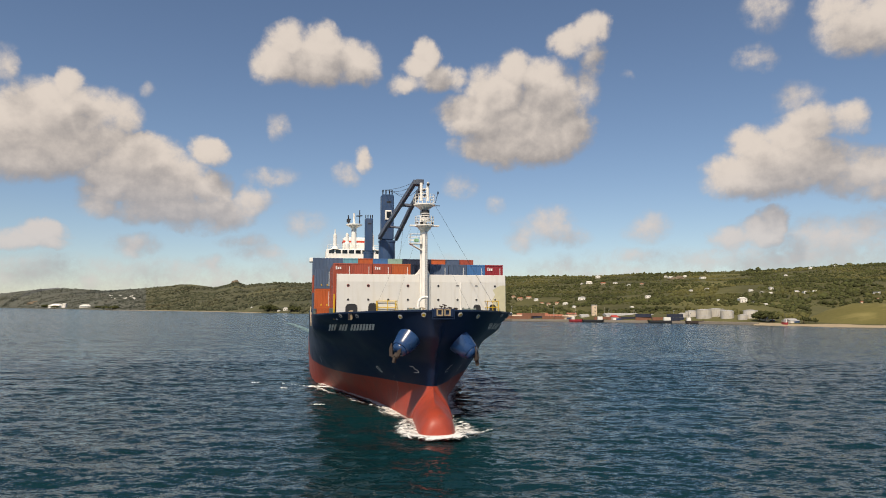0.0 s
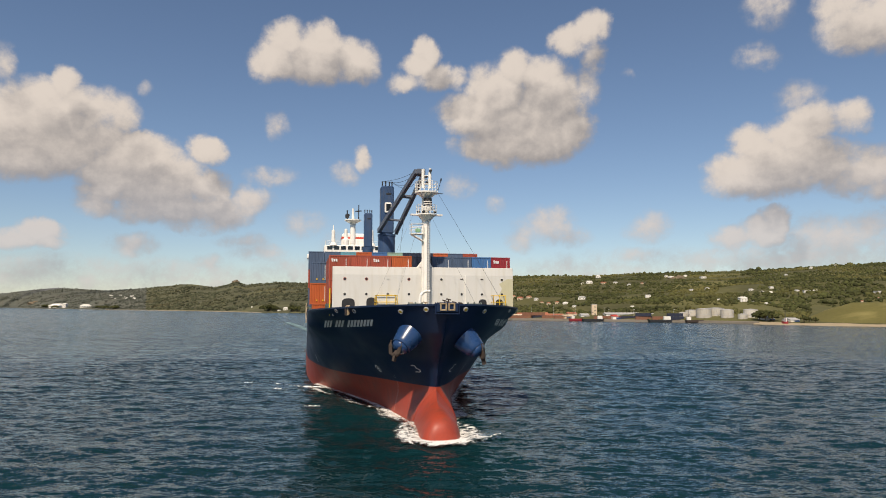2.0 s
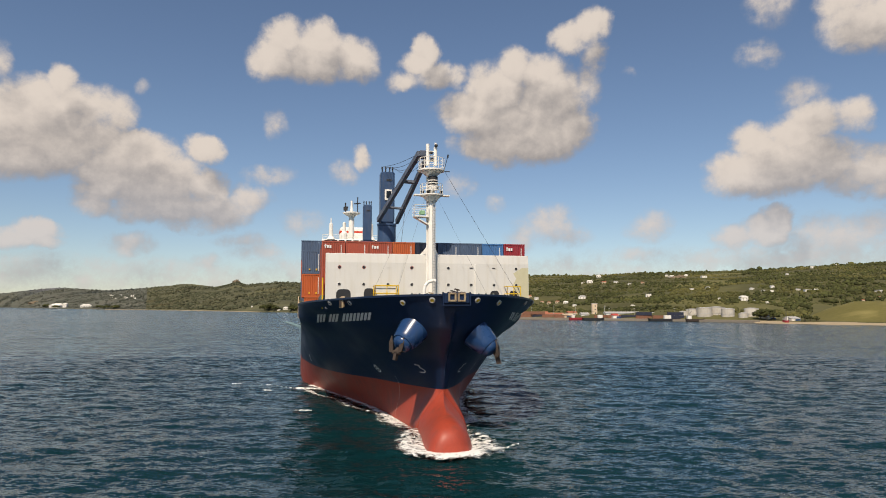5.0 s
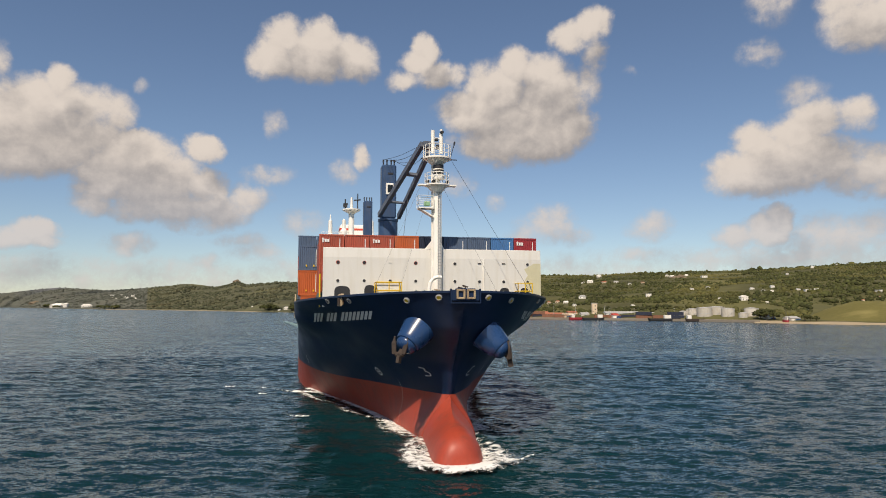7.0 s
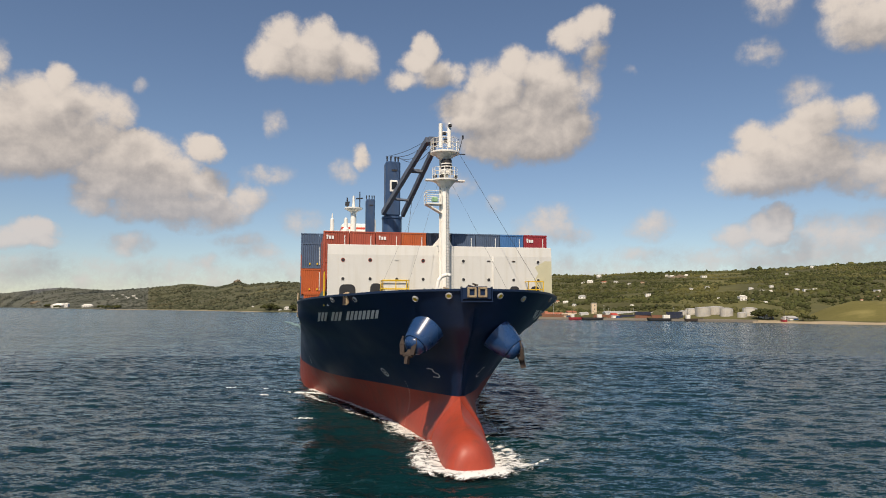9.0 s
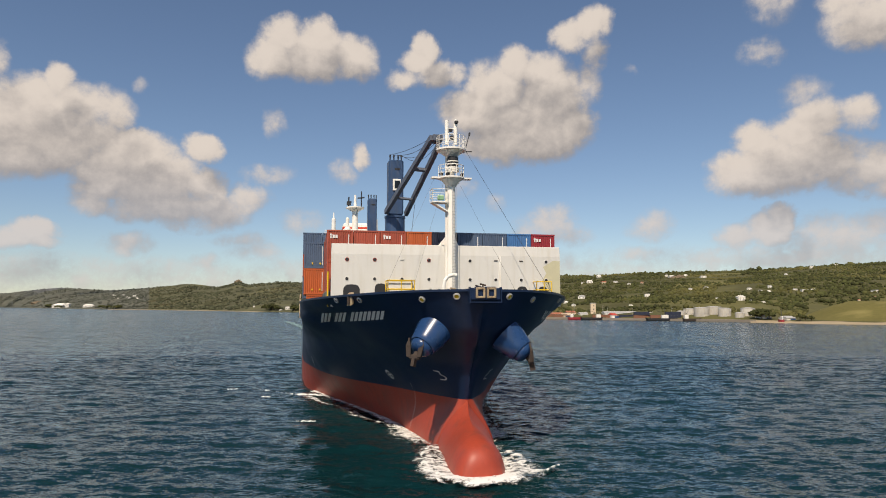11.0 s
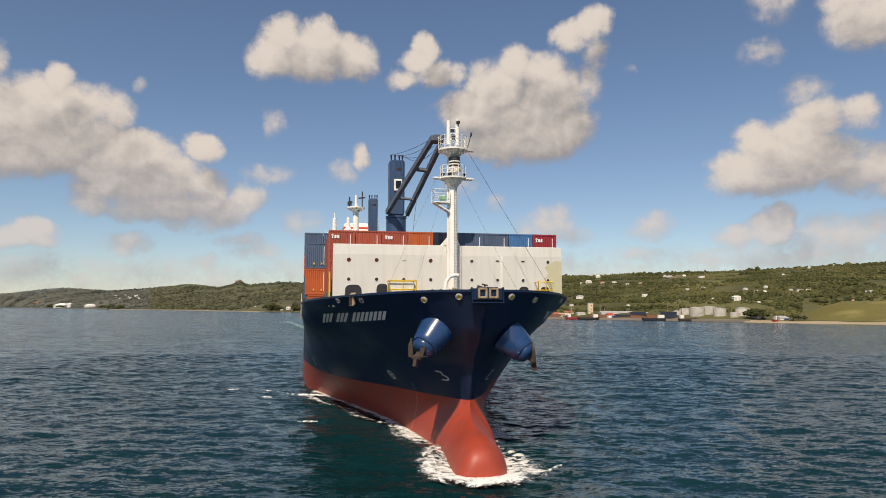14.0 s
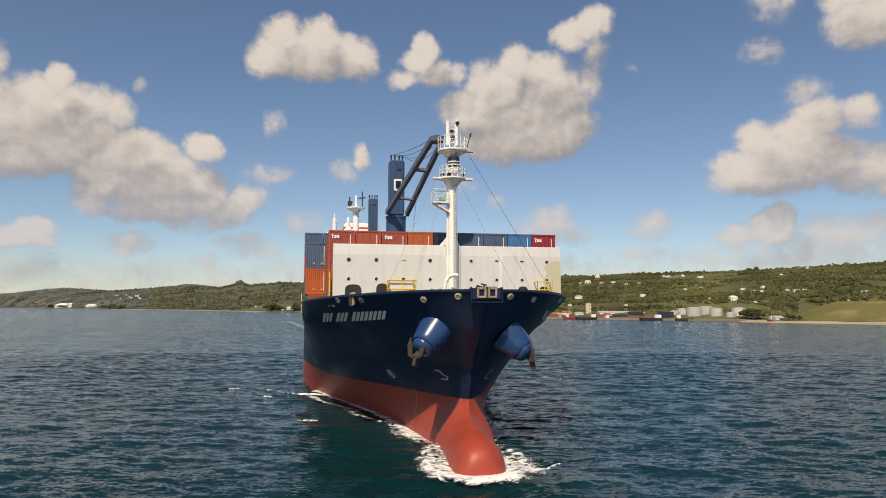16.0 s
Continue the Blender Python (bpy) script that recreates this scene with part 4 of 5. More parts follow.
def build_fore_mast():
    mast = new("fore_mast")
    mast.parent = ship
    tagged(mast, label="white tubular foremast with two railed platforms")
    MY = -0.75
    bm = bmesh.new()
    lathe(bm, [(0.40, 11.65), (0.39, 21.6), (0.38, 22.9), (0.38, 23.4)], 20, (0, MY, 0))
    rod(bm, (-0.46, MY + 0.1, 11.65), (-0.46, MY + 0.1, 26.3), 0.09, n=8)
    part("column", bm, WHITE, mast, smooth=False)
    bm = bmesh.new()
    lathe(bm, [(0.45, 22.9), (0.95, 23.5), (1.25, 23.6), (1.25, 23.72), (0.3, 23.75)], 26, (0, MY, 0))
    box(bm, (-1.35, MY, 23.66), (1.1, 0.7, 0.14))
    box(bm, (1.35, MY, 23.66), (1.1, 0.7, 0.14))
    part("lower_platform", bm, WHITE, mast)
    bm = bmesh.new()
    rail(bm, ring_points((0, MY, 23.72), 1.2, 14), 1.1, levels=3, r=0.028)
    part("lower_railing", bm, WHITE, mast)
    bm = bmesh.new()
    lathe(bm, [(0.34, 23.7), (0.32, 24.8), (0.40, 25.6), (1.15, 26.2), (1.42, 26.25), (1.42, 26.4), (0.3, 26.4)], 26, (0, MY, 0))
    part("upper_platform", bm, WHITE, mast)
    bm = bmesh.new()
    rail(bm, ring_points((0, MY, 26.4), 1.36, 16), 1.2, levels=3, r=0.028)
    part("upper_railing", bm, WHITE, mast)
    bm = bmesh.new()
    lathe(bm, [(0.50, 24.62), (0.52, 25.6)], 18, (0.08, MY - 0.35, 0))
    part("horn", bm, DARK, mast, "black ribbed horn drum")
    bm = bmesh.new()
    for z in (24.85, 25.12):
        lathe(bm, [(0.56, z), (0.56, z + 0.1)], 18, (0.08, MY - 0.35, 0))
    lathe(bm, [(0.57, 24.2), (0.62, 24.35), (0.62, 24.62), (0.5, 24.66)], 18, (0.08, MY - 0.35, 0))
    part("horn_band", bm, WHITE, mast)
    bm = bmesh.new()
    rod(bm, (-0.42, MY, 26.9), (-0.42, MY, 29.2), 0.19, n=10)
    rod(bm, (0.42, MY, 26.9), (0.42, MY, 28.9), 0.19, n=10)
    for z in (27.4, 27.9, 28.4):
        rod(bm, (-0.42, MY, z), (0.42, MY, z), 0.09, n=6)
    rod(bm, (0.45, MY, 28.9), (0.45, MY, 29.35), 0.13, n=8)
    part("lamp_posts", bm, WHITE, mast)
    for x, z in ((0.45, 29.0), (0.0, 27.55), (-0.1, 28.2), (-0.4, 24.0), (1.0, 24.0), (-1.0, 24.0)):
        bm = bmesh.new()
        box(bm, (x, MY - 0.25, z), (0.34, 0.34, 0.26), bevel=0.05)
        part("navigation_light", bm, DARK, mast, "dark lamp housing")
    bm = bmesh.new()
    rod(bm, (1.4, MY, 26.6), (1.75, MY, 27.9), 0.035, n=6)
    rod(bm, (1.75, MY, 27.8), (1.8, MY, 28.15), 0.09, n=6)
    rod(bm, (-1.6, MY, 26.3), (2.0, MY, 26.3), 0.05, n=6)
    part("whip_lamp", bm, DARK, mast)
    # side basket
    bm = bmesh.new()
    box(bm, (-1.15, MY, 21.35), (1.5, 1.2, 0.12))
    beam(bm, (-0.4, MY, 20.5), (-1.8, MY, 21.3), 0.9, 0.1)
    part("basket_floor", bm, WHITE, mast)
    bm = bmesh.new()
    rail(bm, [(-1.9, MY - 0.6, 21.4), (-0.45, MY - 0.6, 21.4)], 1.15, levels=3, r=0.03)
    rail(bm, [(-1.9, MY - 0.6, 21.4), (-1.9, MY + 0.6, 21.4), (-0.45, MY + 0.6, 21.4)], 1.15, levels=3, r=0.03)
    part("basket_railing", bm, WHITE, mast)
    bm = bmesh.new()
    box(bm, (-1.1, MY - 0.5, 21.72), (0.6, 0.3, 0.45), bevel=0.06)
    part("lamp_box", bm, GREEN_LAMP, mast, "pale green lamp box")
    # ladder with hoops
    bm = bmesh.new()
    for x in (0.02, 0.36):
        rod(bm, (x, MY - 0.5, 12.2), (x, MY - 0.5, 23.4), 0.022, n=5)
    for k in range(36):
        rod(bm, (0.02, MY - 0.5, 12.4 + k * 0.3), (0.36, MY - 0.5, 12.4 + k * 0.3), 0.016, n=4)
    part("ladder", bm, ROOF_GREY, mast)
    # brackets that tie the mast to the wall
    bm = bmesh.new()
    for s in (-1, 1):
        bm.faces.new([bm.verts.new(p) for p in ((s * 0.38, MY + 0.5, 18.3), (s * 1.0, 0.5, 17.45), (s * 0.38, MY + 0.5, 17.45))])
        bm.faces.new([bm.verts.new(p) for p in ((s * 0.38, MY + 0.54, 18.3), (s * 1.0, 0.54, 17.45), (s * 0.38, MY + 0.54, 17.45))])
    box(bm, (0, -0.1, 17.2), (1.0, 0.9, 0.5))
    part("bracket", bm, WHITE, mast)
    bm = bmesh.new()
    for a, b in (((1.4, MY, 26.35), (8.6, -3.4, 13.2)), ((-1.6, MY, 23.7), (-6.5, -3.5, 13.1)), ((-0.6, MY, 23.7), (-4.2, -4.5, 13.1)), ((0.5, MY, 23.7), (5.0, -4.5, 13.1))):
        rod(bm, a, b, 0.017 if b[0] > 8 else 0.009, n=5)
    part("stays", bm, CABLE, mast, "thin steel wire stays")


build_fore_mast()


def build_fore_deck():
    """Yellow rails, mooring chocks, ventilators and winches on the forecastle."""
    for x0, x1, y in ((-6.0, -3.6, -1.8), (8.2, 9.7, -1.0)):
        bm = bmesh.new()
        rail(bm, [(x0, y, 11.7), ((x0 + x1) / 2, y, 11.7), (x1, y, 11.7), (x1, y + 1.6, 11.7), (x0, y + 1.6, 11.7), (x0, y, 11.7)], 2.35, levels=3, r=0.05)
        part("platform_railing", bm, YELLOW, ship, "yellow painted railing")
    bm = bmesh.new()
    rail(bm, [(-11.2, 0.8, 11.7), (-11.2, 1.8, 11.7)], 3.2, levels=5, r=0.06)
    part("access_ladder", bm, YELLOW, ship)
    bm = bmesh.new()
    pts = [Vector((-1.1, -2.6, 11.65)), Vector((-1.1, -2.6, 13.4)), Vector((-1.0, -2.6, 14.0)), Vector((-0.7, -2.6, 14.4)), Vector((-0.2, -2.6, 14.55)), Vector((0.1, -2.6, 14.5))]
    for a, b in zip(pts, pts[1:]):
        rod(bm, a, b, 0.17, n=10)
    part("vent_pipe", bm, WHITE, ship, "white gooseneck ventilator")
    for x, y, m in ((-1.9, -4.6, DECK), (2.6, -4.4, RUST), (5.2, -3.4, DECK), (1.2, -5.6, RUST)):
        bm = bmesh.new()
        rod(bm, (x - 0.7, y, 12.75), (x + 0.7, y, 12.75), 0.36, n=14)
        for s in (-0.75, 0, 0.75):
            rod(bm, (x + s - 0.05, y, 12.75), (x + s + 0.05, y, 12.75), 0.50, n=14)
        box(bm, (x, y, 12.15), (1.7, 0.9, 0.92), bevel=0.08)
        part("mooring_winch", bm, m, ship, "weathered mooring winch")
    # mushroom ventilators, posts and pipes about the foot of the mast
    for x, y, h, r, m in ((-1.9, -1.6, 1.55, 0.26, FAIRLEAD), (-1.45, -2.2, 1.35, 0.2, WHITE), (1.7, -2.0, 1.3, 0.24, FAIRLEAD), (3.3, -4.2, 1.45, 0.22, WHITE), (-3.1, -2.4, 1.3, 0.22, FAIRLEAD), (6.3, -1.2, 1.2, 0.22, WHITE)):
        bm = bmesh.new()
        lathe(bm, [(r * 0.55, 0.0), (r * 0.5, h - 0.25), (r * 1.1, h - 0.22), (r * 1.15, h - 0.1), (r * 0.7, h)], 14, (x, y, DECK_Z - 0.02))
        part("ventilator", bm, m, ship, "small mushroom deck ventilator")
    for x, y, h in ((0.9, -7.2, 1.75), (1.35, -7.0, 1.9), (2.1, -6.6, 1.6), (-1.2, -7.0, 1.55), (2.9, -6.2, 1.5)):
        bm = bmesh.new()
        rod(bm, (x, y, DECK_Z - 0.02), (x, y, DECK_Z + h), 0.06, n=6)
        rod(bm, (x - 0.25, y, DECK_Z + h), (x + 0.25, y, DECK_Z + h - 0.12), 0.07, n=6)
        box(bm, (x, y, DECK_Z + h * 0.8), (0.22, 0.2, 0.3), bevel=0.03)
        part("deck_post", bm, RUST if x > 0 else FAIRLEAD, ship, "rusty deck post with a crossbar")
    # bow fairlead frame
    y0 = stem_y(13.0)
    bm = bmesh.new()
    box(bm, (0, y0 - 0.12, 12.65), (2.3, 0.30, 0.9), bevel=0.05)
    for s in (-1.2, 1.2):
        box(bm, (s, y0 - 0.1, 12.6), (0.08, 0.4, 1.16))
    box(bm, (0, y0 - 0.14, 12.05), (2.5, 0.35, 0.08))
    box(bm, (0, y0 - 0.1, 13.12), (1.6, 0.4, 0.16), bevel=0.04)
    plate = part("bow_plate", bm, NAVY, ship, "navy bow fairlead plate")
    for x in (-0.42, 0.42):
        bm = bmesh.new()
        for cx, cz, w, h in ((x - 0.28, 12.75, 0.16, 0.75), (x + 0.28, 12.75, 0.16, 0.75), (x, 12.42, 0.7, 0.16), (x, 13.06, 0.7, 0.16)):
            box(bm, (cx, y0 - 0.32, cz), (w, 0.18, h), bevel=0.03)
        part("fairlead", bm, FAIRLEAD, plate, "weathered cream roller fairlead")
    # round chocks through the bulwark
    for side, spots in ((-1, (2.04, 4.41, 8.71, 10.49)), (1, (2.04, 4.41, 9.2, 11.6))):
        for x in spots:
            z = 12.5 if x < 3 else 12.28
            y = y_for_x(x, z)
            p, nrm, _, _ = surface(side, y, z, 0.0)
            q = nrm.to_track_quat("Z", "Y").to_matrix().to_4x4()
            r = 0.34 if x < 2 else 0.27
            bm = bmesh.new()
            lathe(bm, [(r, -0.1), (r, 0.10), (r * 0.72, 0.14), (r * 0.62, 0.02)], 16, p, q)
            ring = part("chock", bm, NAVY if x < 2 else ROOF_GREY, ship)
            bm = bmesh.new()
            lathe(bm, [(r * 0.66, 0.0), (r * 0.66, 0.07)], 14, p, q)
            part("chock_throat", bm, YELLOW if x < 5 else DARK, ring)
    # roller box on the starboard quarter of the forecastle
    p, nrm, du, dv = surface(-1, y_for_x(9.35, 12.3), 12.3, 0.1)
    q = Matrix((du, nrm, Vector((0, 0, 1)))).transposed().to_4x4()
    bm = bmesh.new()
    box(bm, p + Vector((0, 0, 0.1)), (0.72, 0.36, 1.0), q, bevel=0.06)
    frame_ob = part("side_fairlead", bm, FAIRLEAD, ship, "rust-streaked cream side fairlead")
    bm = bmesh.new()
    box(bm, p + nrm * 0.12 + Vector((0, 0, 0.1)), (0.36, 0.3, 0.62), q)
    part("roller", bm, RUST, frame_ob)

    # a stowed gangway on the starboard side
    bm = bmesh.new()
    beam(bm, (-13.9, 26, 12.2), (-13.9, 22.5, 10.6), 0.2, 0.6)
    rail(bm, [(-13.95, 26, 12.4), (-13.95, 24.2, 11.6), (-13.95, 22.5, 10.8)], 0.9, r=0.04)
    part("gangway", bm, HOUSE_CREAM, ship, "stowed cream side gangway")


build_fore_deck()


def build_crane(x, y, z_base, z_pivot, z_top, jib_to, name_label, width=2.4):
    crane = new("deck_crane")
    crane.parent = ship
    tagged(crane, label=name_label)
    bm = bmesh.new()
    lathe(bm, [(width * 0.68, z_base), (width * 0.66, z_pivot - 1.0), (width * 0.70, z_pivot - 0.9), (width * 0.70, z_pivot - 0.55), (width * 0.6, z_pivot - 0.5)], 24, (x, y, 0))
    part("pedestal", bm, CRANE_BLUE, crane)
    bm = bmesh.new()
    box(bm, (x, y, (z_pivot - 0.5 + z_top) / 2), (width, width * 1.05, z_top - z_pivot + 0.5), bevel=0.22)
    part("tower", bm, CRANE_BLUE, crane)
    bm = bmesh.new()
    box(bm, (x + 0.2, y - width * 0.53, z_top - 1.5), (0.9, 0.1, 0.3))
    part("louvre", bm, DARK, crane)
    for s in (-0.9, -0.3, 0.4, 0.9):
        bm = bmesh.new()
        rod(bm, (x + s, y - 0.5, z_top), (x + s, y - 0.5, z_top + 0.7), 0.12, n=6)
        box(bm, (x + s, y - 0.5, z_top + 0.75), (0.25, 0.4, 0.35))
        part("sheave", bm, DARK, crane, "dark rope sheave")
    if not jib_to:
        return
    bm = bmesh.new()
    box(bm, (x + 0.1, y - width * 0.53, (z_pivot + z_top) / 2 + 0.1), (1.25, 0.5, 1.9), bevel=0.08)
    cab = part("cab", bm, WHITE, crane, "white operator cab")
    bm = bmesh.new()
    box(bm, (x + 0.15, y - width * 0.53 - 0.27, (z_pivot + z_top) / 2 + 0.15), (0.85, 0.05, 1.25))
    part("cab_window", bm, GLASS, cab)
    a, b = Vector((x, y - 1.3, z_pivot - 0.2)), Vector(jib_to)
    way = (b - a).normalized()
    across = Vector((1.0, 0.10, -0.05)).normalized()
    bm = bmesh.new()
    hw0, hw1 = 1.62, 0.75
    for s in (-1, 1):
        beam(bm, a + across * hw0 * s, b + across * hw1 * s - way * (0.0 if s < 0 else 1.8), 0.55, 0.85, across.cross(way))
    for q, w in ((0.22, 0.3), (0.62, 0.45), (0.97, 0.6)):
        p = a + (b - a) * q
        hw = hw0 + (hw1 - hw0) * q
        beam(bm, p - across * hw, p + across * hw, w, w, way)
    box(bm, b, (1.4, 0.9, 0.9), bevel=0.1)
    part("jib", bm, JIB_GREY, crane, "blue-grey twin-beam jib raised over the cargo")
    bm = bmesh.new()
    for k, s in enumerate((-0.9, -0.3, 0.4, 0.9)):
        p, q = Vector((x + s, y - 0.5, z_top + 0.9)), b + across * (s * 0.8)
        prev = p
        for i in range(1, 9):
            u = i / 8
            nxt = p.lerp(q, u) - Vector((0, 0, (0.35 + 0.5 * k) * math.sin(math.pi * u)))
            rod(bm, prev, nxt, 0.035, n=5, caps=False)
            prev = nxt
    rod(bm, a + (b - a) * 0.34 + across * 1.2, Vector((x + 1.2, y - 8, 20)), 0.03, n=5)
    part("hoist_ropes", bm, CABLE, crane)


build_crane(0.45, 44.0, 10.5, 26.6, 35.0, (3.75, 25.5, 34.3), "dark blue deck crane with its jib raised")
build_crane(1.5, 95.0, 10.5, 28.5, 37.0, None, "dark blue deck crane beside the bridge", 2.1)


def build_bridge():
    """White superstructure far aft, with wings, windows, funnel and masts."""
    house = new("superstructure")
    house.parent = ship
    tagged(house, label="white bridge block with wide wings")
    bm = bmesh.new()
    box(bm, (0, 122, 18.5), (23, 20, 16.5))
    box(bm, (0, 119, 28.4), (18.6, 13, 3.4), bevel=0.2)
    part("deckhouse", bm, WHITE, house)
    bm = bmesh.new()
    box(bm, (0, 116, 26.9), (28.2, 4, 1.25), bevel=0.15)
    part("bridge_wing", bm, WHITE, house)
    for k in range(9):
        bm = bmesh.new()
        box(bm, (-7.8 + k * 1.95, 112.46, 29.35), (1.45, 0.06, 1.05))
        part("bridge_window", bm, GLASS, house)
    bm = bmesh.new()
    rail(bm, [(-9, 112.8, 30.1), (-4.5, 112.8, 30.1), (0, 112.8, 30.1), (4.5, 112.8, 30.1), (9, 112.8, 30.1)], 1.2, r=0.06)
    part("roof_railing", bm, WHITE, house)
    bm = bmesh.new()
    box(bm, (0.0, 129, 32), (7.5, 7, 6), bevel=0.5)
    funnel = part("funnel", bm, WHITE, house)
    bm = bmesh.new()
    box(bm, (0.0, 129, 33.6), (7.6, 7.1, 1.5), bevel=0.5)
    part("funnel_band", bm, FUNNEL_RED, funnel)
    bm = bmesh.new()
    lathe(bm, [(0.8, 30), (0.75, 36.3), (0.9, 36.6), (2.4, 37.4), (2.4, 37.7), (0.4, 37.7), (0.25, 41.0)], 14, (-1.2, 114, 0))
    part("radar_mast", bm, WHITE, house)
    bm = bmesh.new()
    rod(bm, (-3.4, 113.6, 39), (-2.2, 113.6, 39.1), 0.25, n=6)
    rod(bm, (-2.9, 113.8, 37.6), (-2.9, 113.8, 40.4), 0.2, n=6)
    box(bm, (-2.9, 113.6, 38.6), (1.1, 0.5, 0.9))
    rod(bm, (0.4, 113.6, 37.7), (0.4, 113.6, 42.0), 0.16, n=6)
    rod(bm, (-0.6, 113.4, 40.1), (1.2, 113.4, 40.3), 0.18, n=6)
    part("radar_scanner", bm, DARK, house)
    bm = bmesh.new()
    lathe(bm, [(0.9, 30), (0.9, 31.8), (0.5, 32.4), (0.45, 34.6), (0.15, 35)], 12, (-3.2, 113.5, 0))
    part("satellite_dome", bm, WHITE, house)
    for x in (-6.8, 4.2):
        bm = bmesh.new()
        lathe(bm, [(1.2, 30), (0.55, 31), (0.5, 34.4), (0.2, 34.6), (0.12, 36)], 10, (x, 113, 0))
        part("vent_post", bm, WHITE, house)


build_bridge()


# ---------------------------------------------------------------- cargo: each container is a thing that rides on the ship
RIDERS = []


def container_meshes(length, height, tag):
    """Corrugated steel shell and its frame, shared by alike containers; origin at the near bottom edge's middle."""
    w = 2.438
    bm = bmesh.new()

    def corrugated(o, u, v, out, n):
        """Trapezoid ribs along u, standing v high."""
        o, u, v, out = Vector(o), Vector(u), Vector(v), Vector(out)
        line = []
        for k in range(n):
            for f, d in ((0.0, 0), (0.3, 0), (0.5, 1), (0.8, 1)):
                line.append(o + u * ((k + f) / n) - out * 0.036 * d)
        line.append(o + u)
        sheet(bm, [line, [p + v for p in line]])

    h = height - 0.28
    corrugated((-w / 2 + 0.12, 0.03, 0.16), (w - 0.24, 0, 0), (0, 0, h), (0, -1, 0), 10)
    corrugated((-w / 2 + 0.03, length - 0.12, 0.16), (0, -(length - 0.24), 0), (0, 0, h), (-1, 0, 0), 24)
    corrugated((w / 2 - 0.03, 0.12, 0.16), (0, length - 0.24, 0), (0, 0, h), (1, 0, 0), 24)
    corrugated((w / 2 - 0.12, length - 0.03, 0.16), (-(w - 0.24), 0, 0), (0, 0, h), (0, 1, 0), 10)
    box(bm, (0, length / 2, height - 0.10), (w - 0.1, length - 0.1, 0.06))
    box(bm, (0, length / 2, 0.14), (w - 0.1, length - 0.1, 0.1))
    shell = bpy.data.meshes.new("shell" + tag)
    bmesh.ops.recalc_face_normals(bm, faces=bm.faces)
    bm.to_mesh(shell)
    bm.free()
    bm = bmesh.new()
    for x in (-w / 2 + 0.07, w / 2 - 0.07):
        for y in (0.07, length - 0.07):
            box(bm, (x, y, height / 2), (0.14, 0.14, height - 0.02))
            for z in (0.06, height - 0.06):
                box(bm, (x, y, z), (0.18, 0.18, 0.12))
        for z in (0.08, height - 0.06):
            box(bm, (x, length / 2, z), (0.10, length - 0.3, 0.12))
    for y in (0.05, length - 0.05):
        for z in (0.09, height - 0.07):
            box(bm, (0, y, z), (w - 0.25, 0.10, 0.14))
    frame_me = bpy.data.meshes.new("frame" + tag)
    bm.to_mesh(frame_me)
    bm.free()
    return shell, frame_me


SHAPES = {}


def container(x, y, z, colour, height=2.9, length=12.19, strip=True, badge=False, tags=False):
    """One container with its near bottom edge at (x, y, z) on the ship."""
    key = (colour, height, length)
    if key not in SHAPES:
        pair = container_meshes(length, height, "")
        for me in pair:
            me.materials.append(BOX_PAINT[colour])
        SHAPES[key] = pair
    off = pose(x, y, z)
    words = {"red": "rust-red", "crimson": "crimson", "orange": "orange", "blue": "grey-blue", "bright blue": "bright blue", "navy": "dark navy", "teal": "pale teal", "green": "pale green", "brown": "brown"}
    ob = thing("shipping_container", ship_pose(0) @ off, words[colour] + " corrugated steel shipping container stacked on the deck", "container", "deck containers")
    for nm, me in zip(("shell", "frame"), SHAPES[key]):
        o = new(nm, me)
        o.parent = ob
    if strip:
        bm = bmesh.new()
        box(bm, (0.80, -0.012, height * 0.5), (0.07, 0.016, height * 0.72))
        part("marking_strip", bm, MARK, ob)
    if tags:
        for dx in (-0.3, 0.55):
            bm = bmesh.new()
            box(bm, (dx, -0.02, 0.55), (0.16, 0.03, 0.2))
            part("tag", bm, YELLOW, ob, "small yellow tag")
    if badge:
        bm = bmesh.new()
        for k, (w, h, dz) in enumerate(((0.12, 0.42, 0.04), (0.20, 0.30, 0.0), (0.20, 0.30, 0.0))):
            box(bm, (-0.86 + k * 0.26, -0.012, height - 0.62 + dz), (w, 0.016, h))
        box(bm, (-0.84, -0.012, height - 0.50), (0.26, 0.016, 0.07))
        part("badge", bm, MARK, ob, "small plain white maker's badge")
    RIDERS.append((ob, off))
    return ob


ROW = [k * 2.52 for k in range(-4, 5)]
TOP = ["red", "red", "red", "orange", "navy", "blue", "blue", "bright blue", "crimson"]
for x, c, k in zip(ROW, TOP, range(9)):
    container(x, 2.25, 18.92 - 2.9, c, badge=k in (0, 2, 8))
    container(x, 2.25, 18.92 - 5.8, ["red", "brown", "red", "orange", "blue", "brown", "red", "blue", "brown"][k], strip=False)
# hatch covers that carry the stacks
for yy, zz, hh, ww in ((8.35, 12.72, 0.78, 22.8), (34.1, 11.37, 2.6, 27.0)):
    bm = bmesh.new()
    box(bm, (0, yy, zz), (ww, 12.4, hh), bevel=0.08)
    part("hatch_cover", bm, DECK, ship)
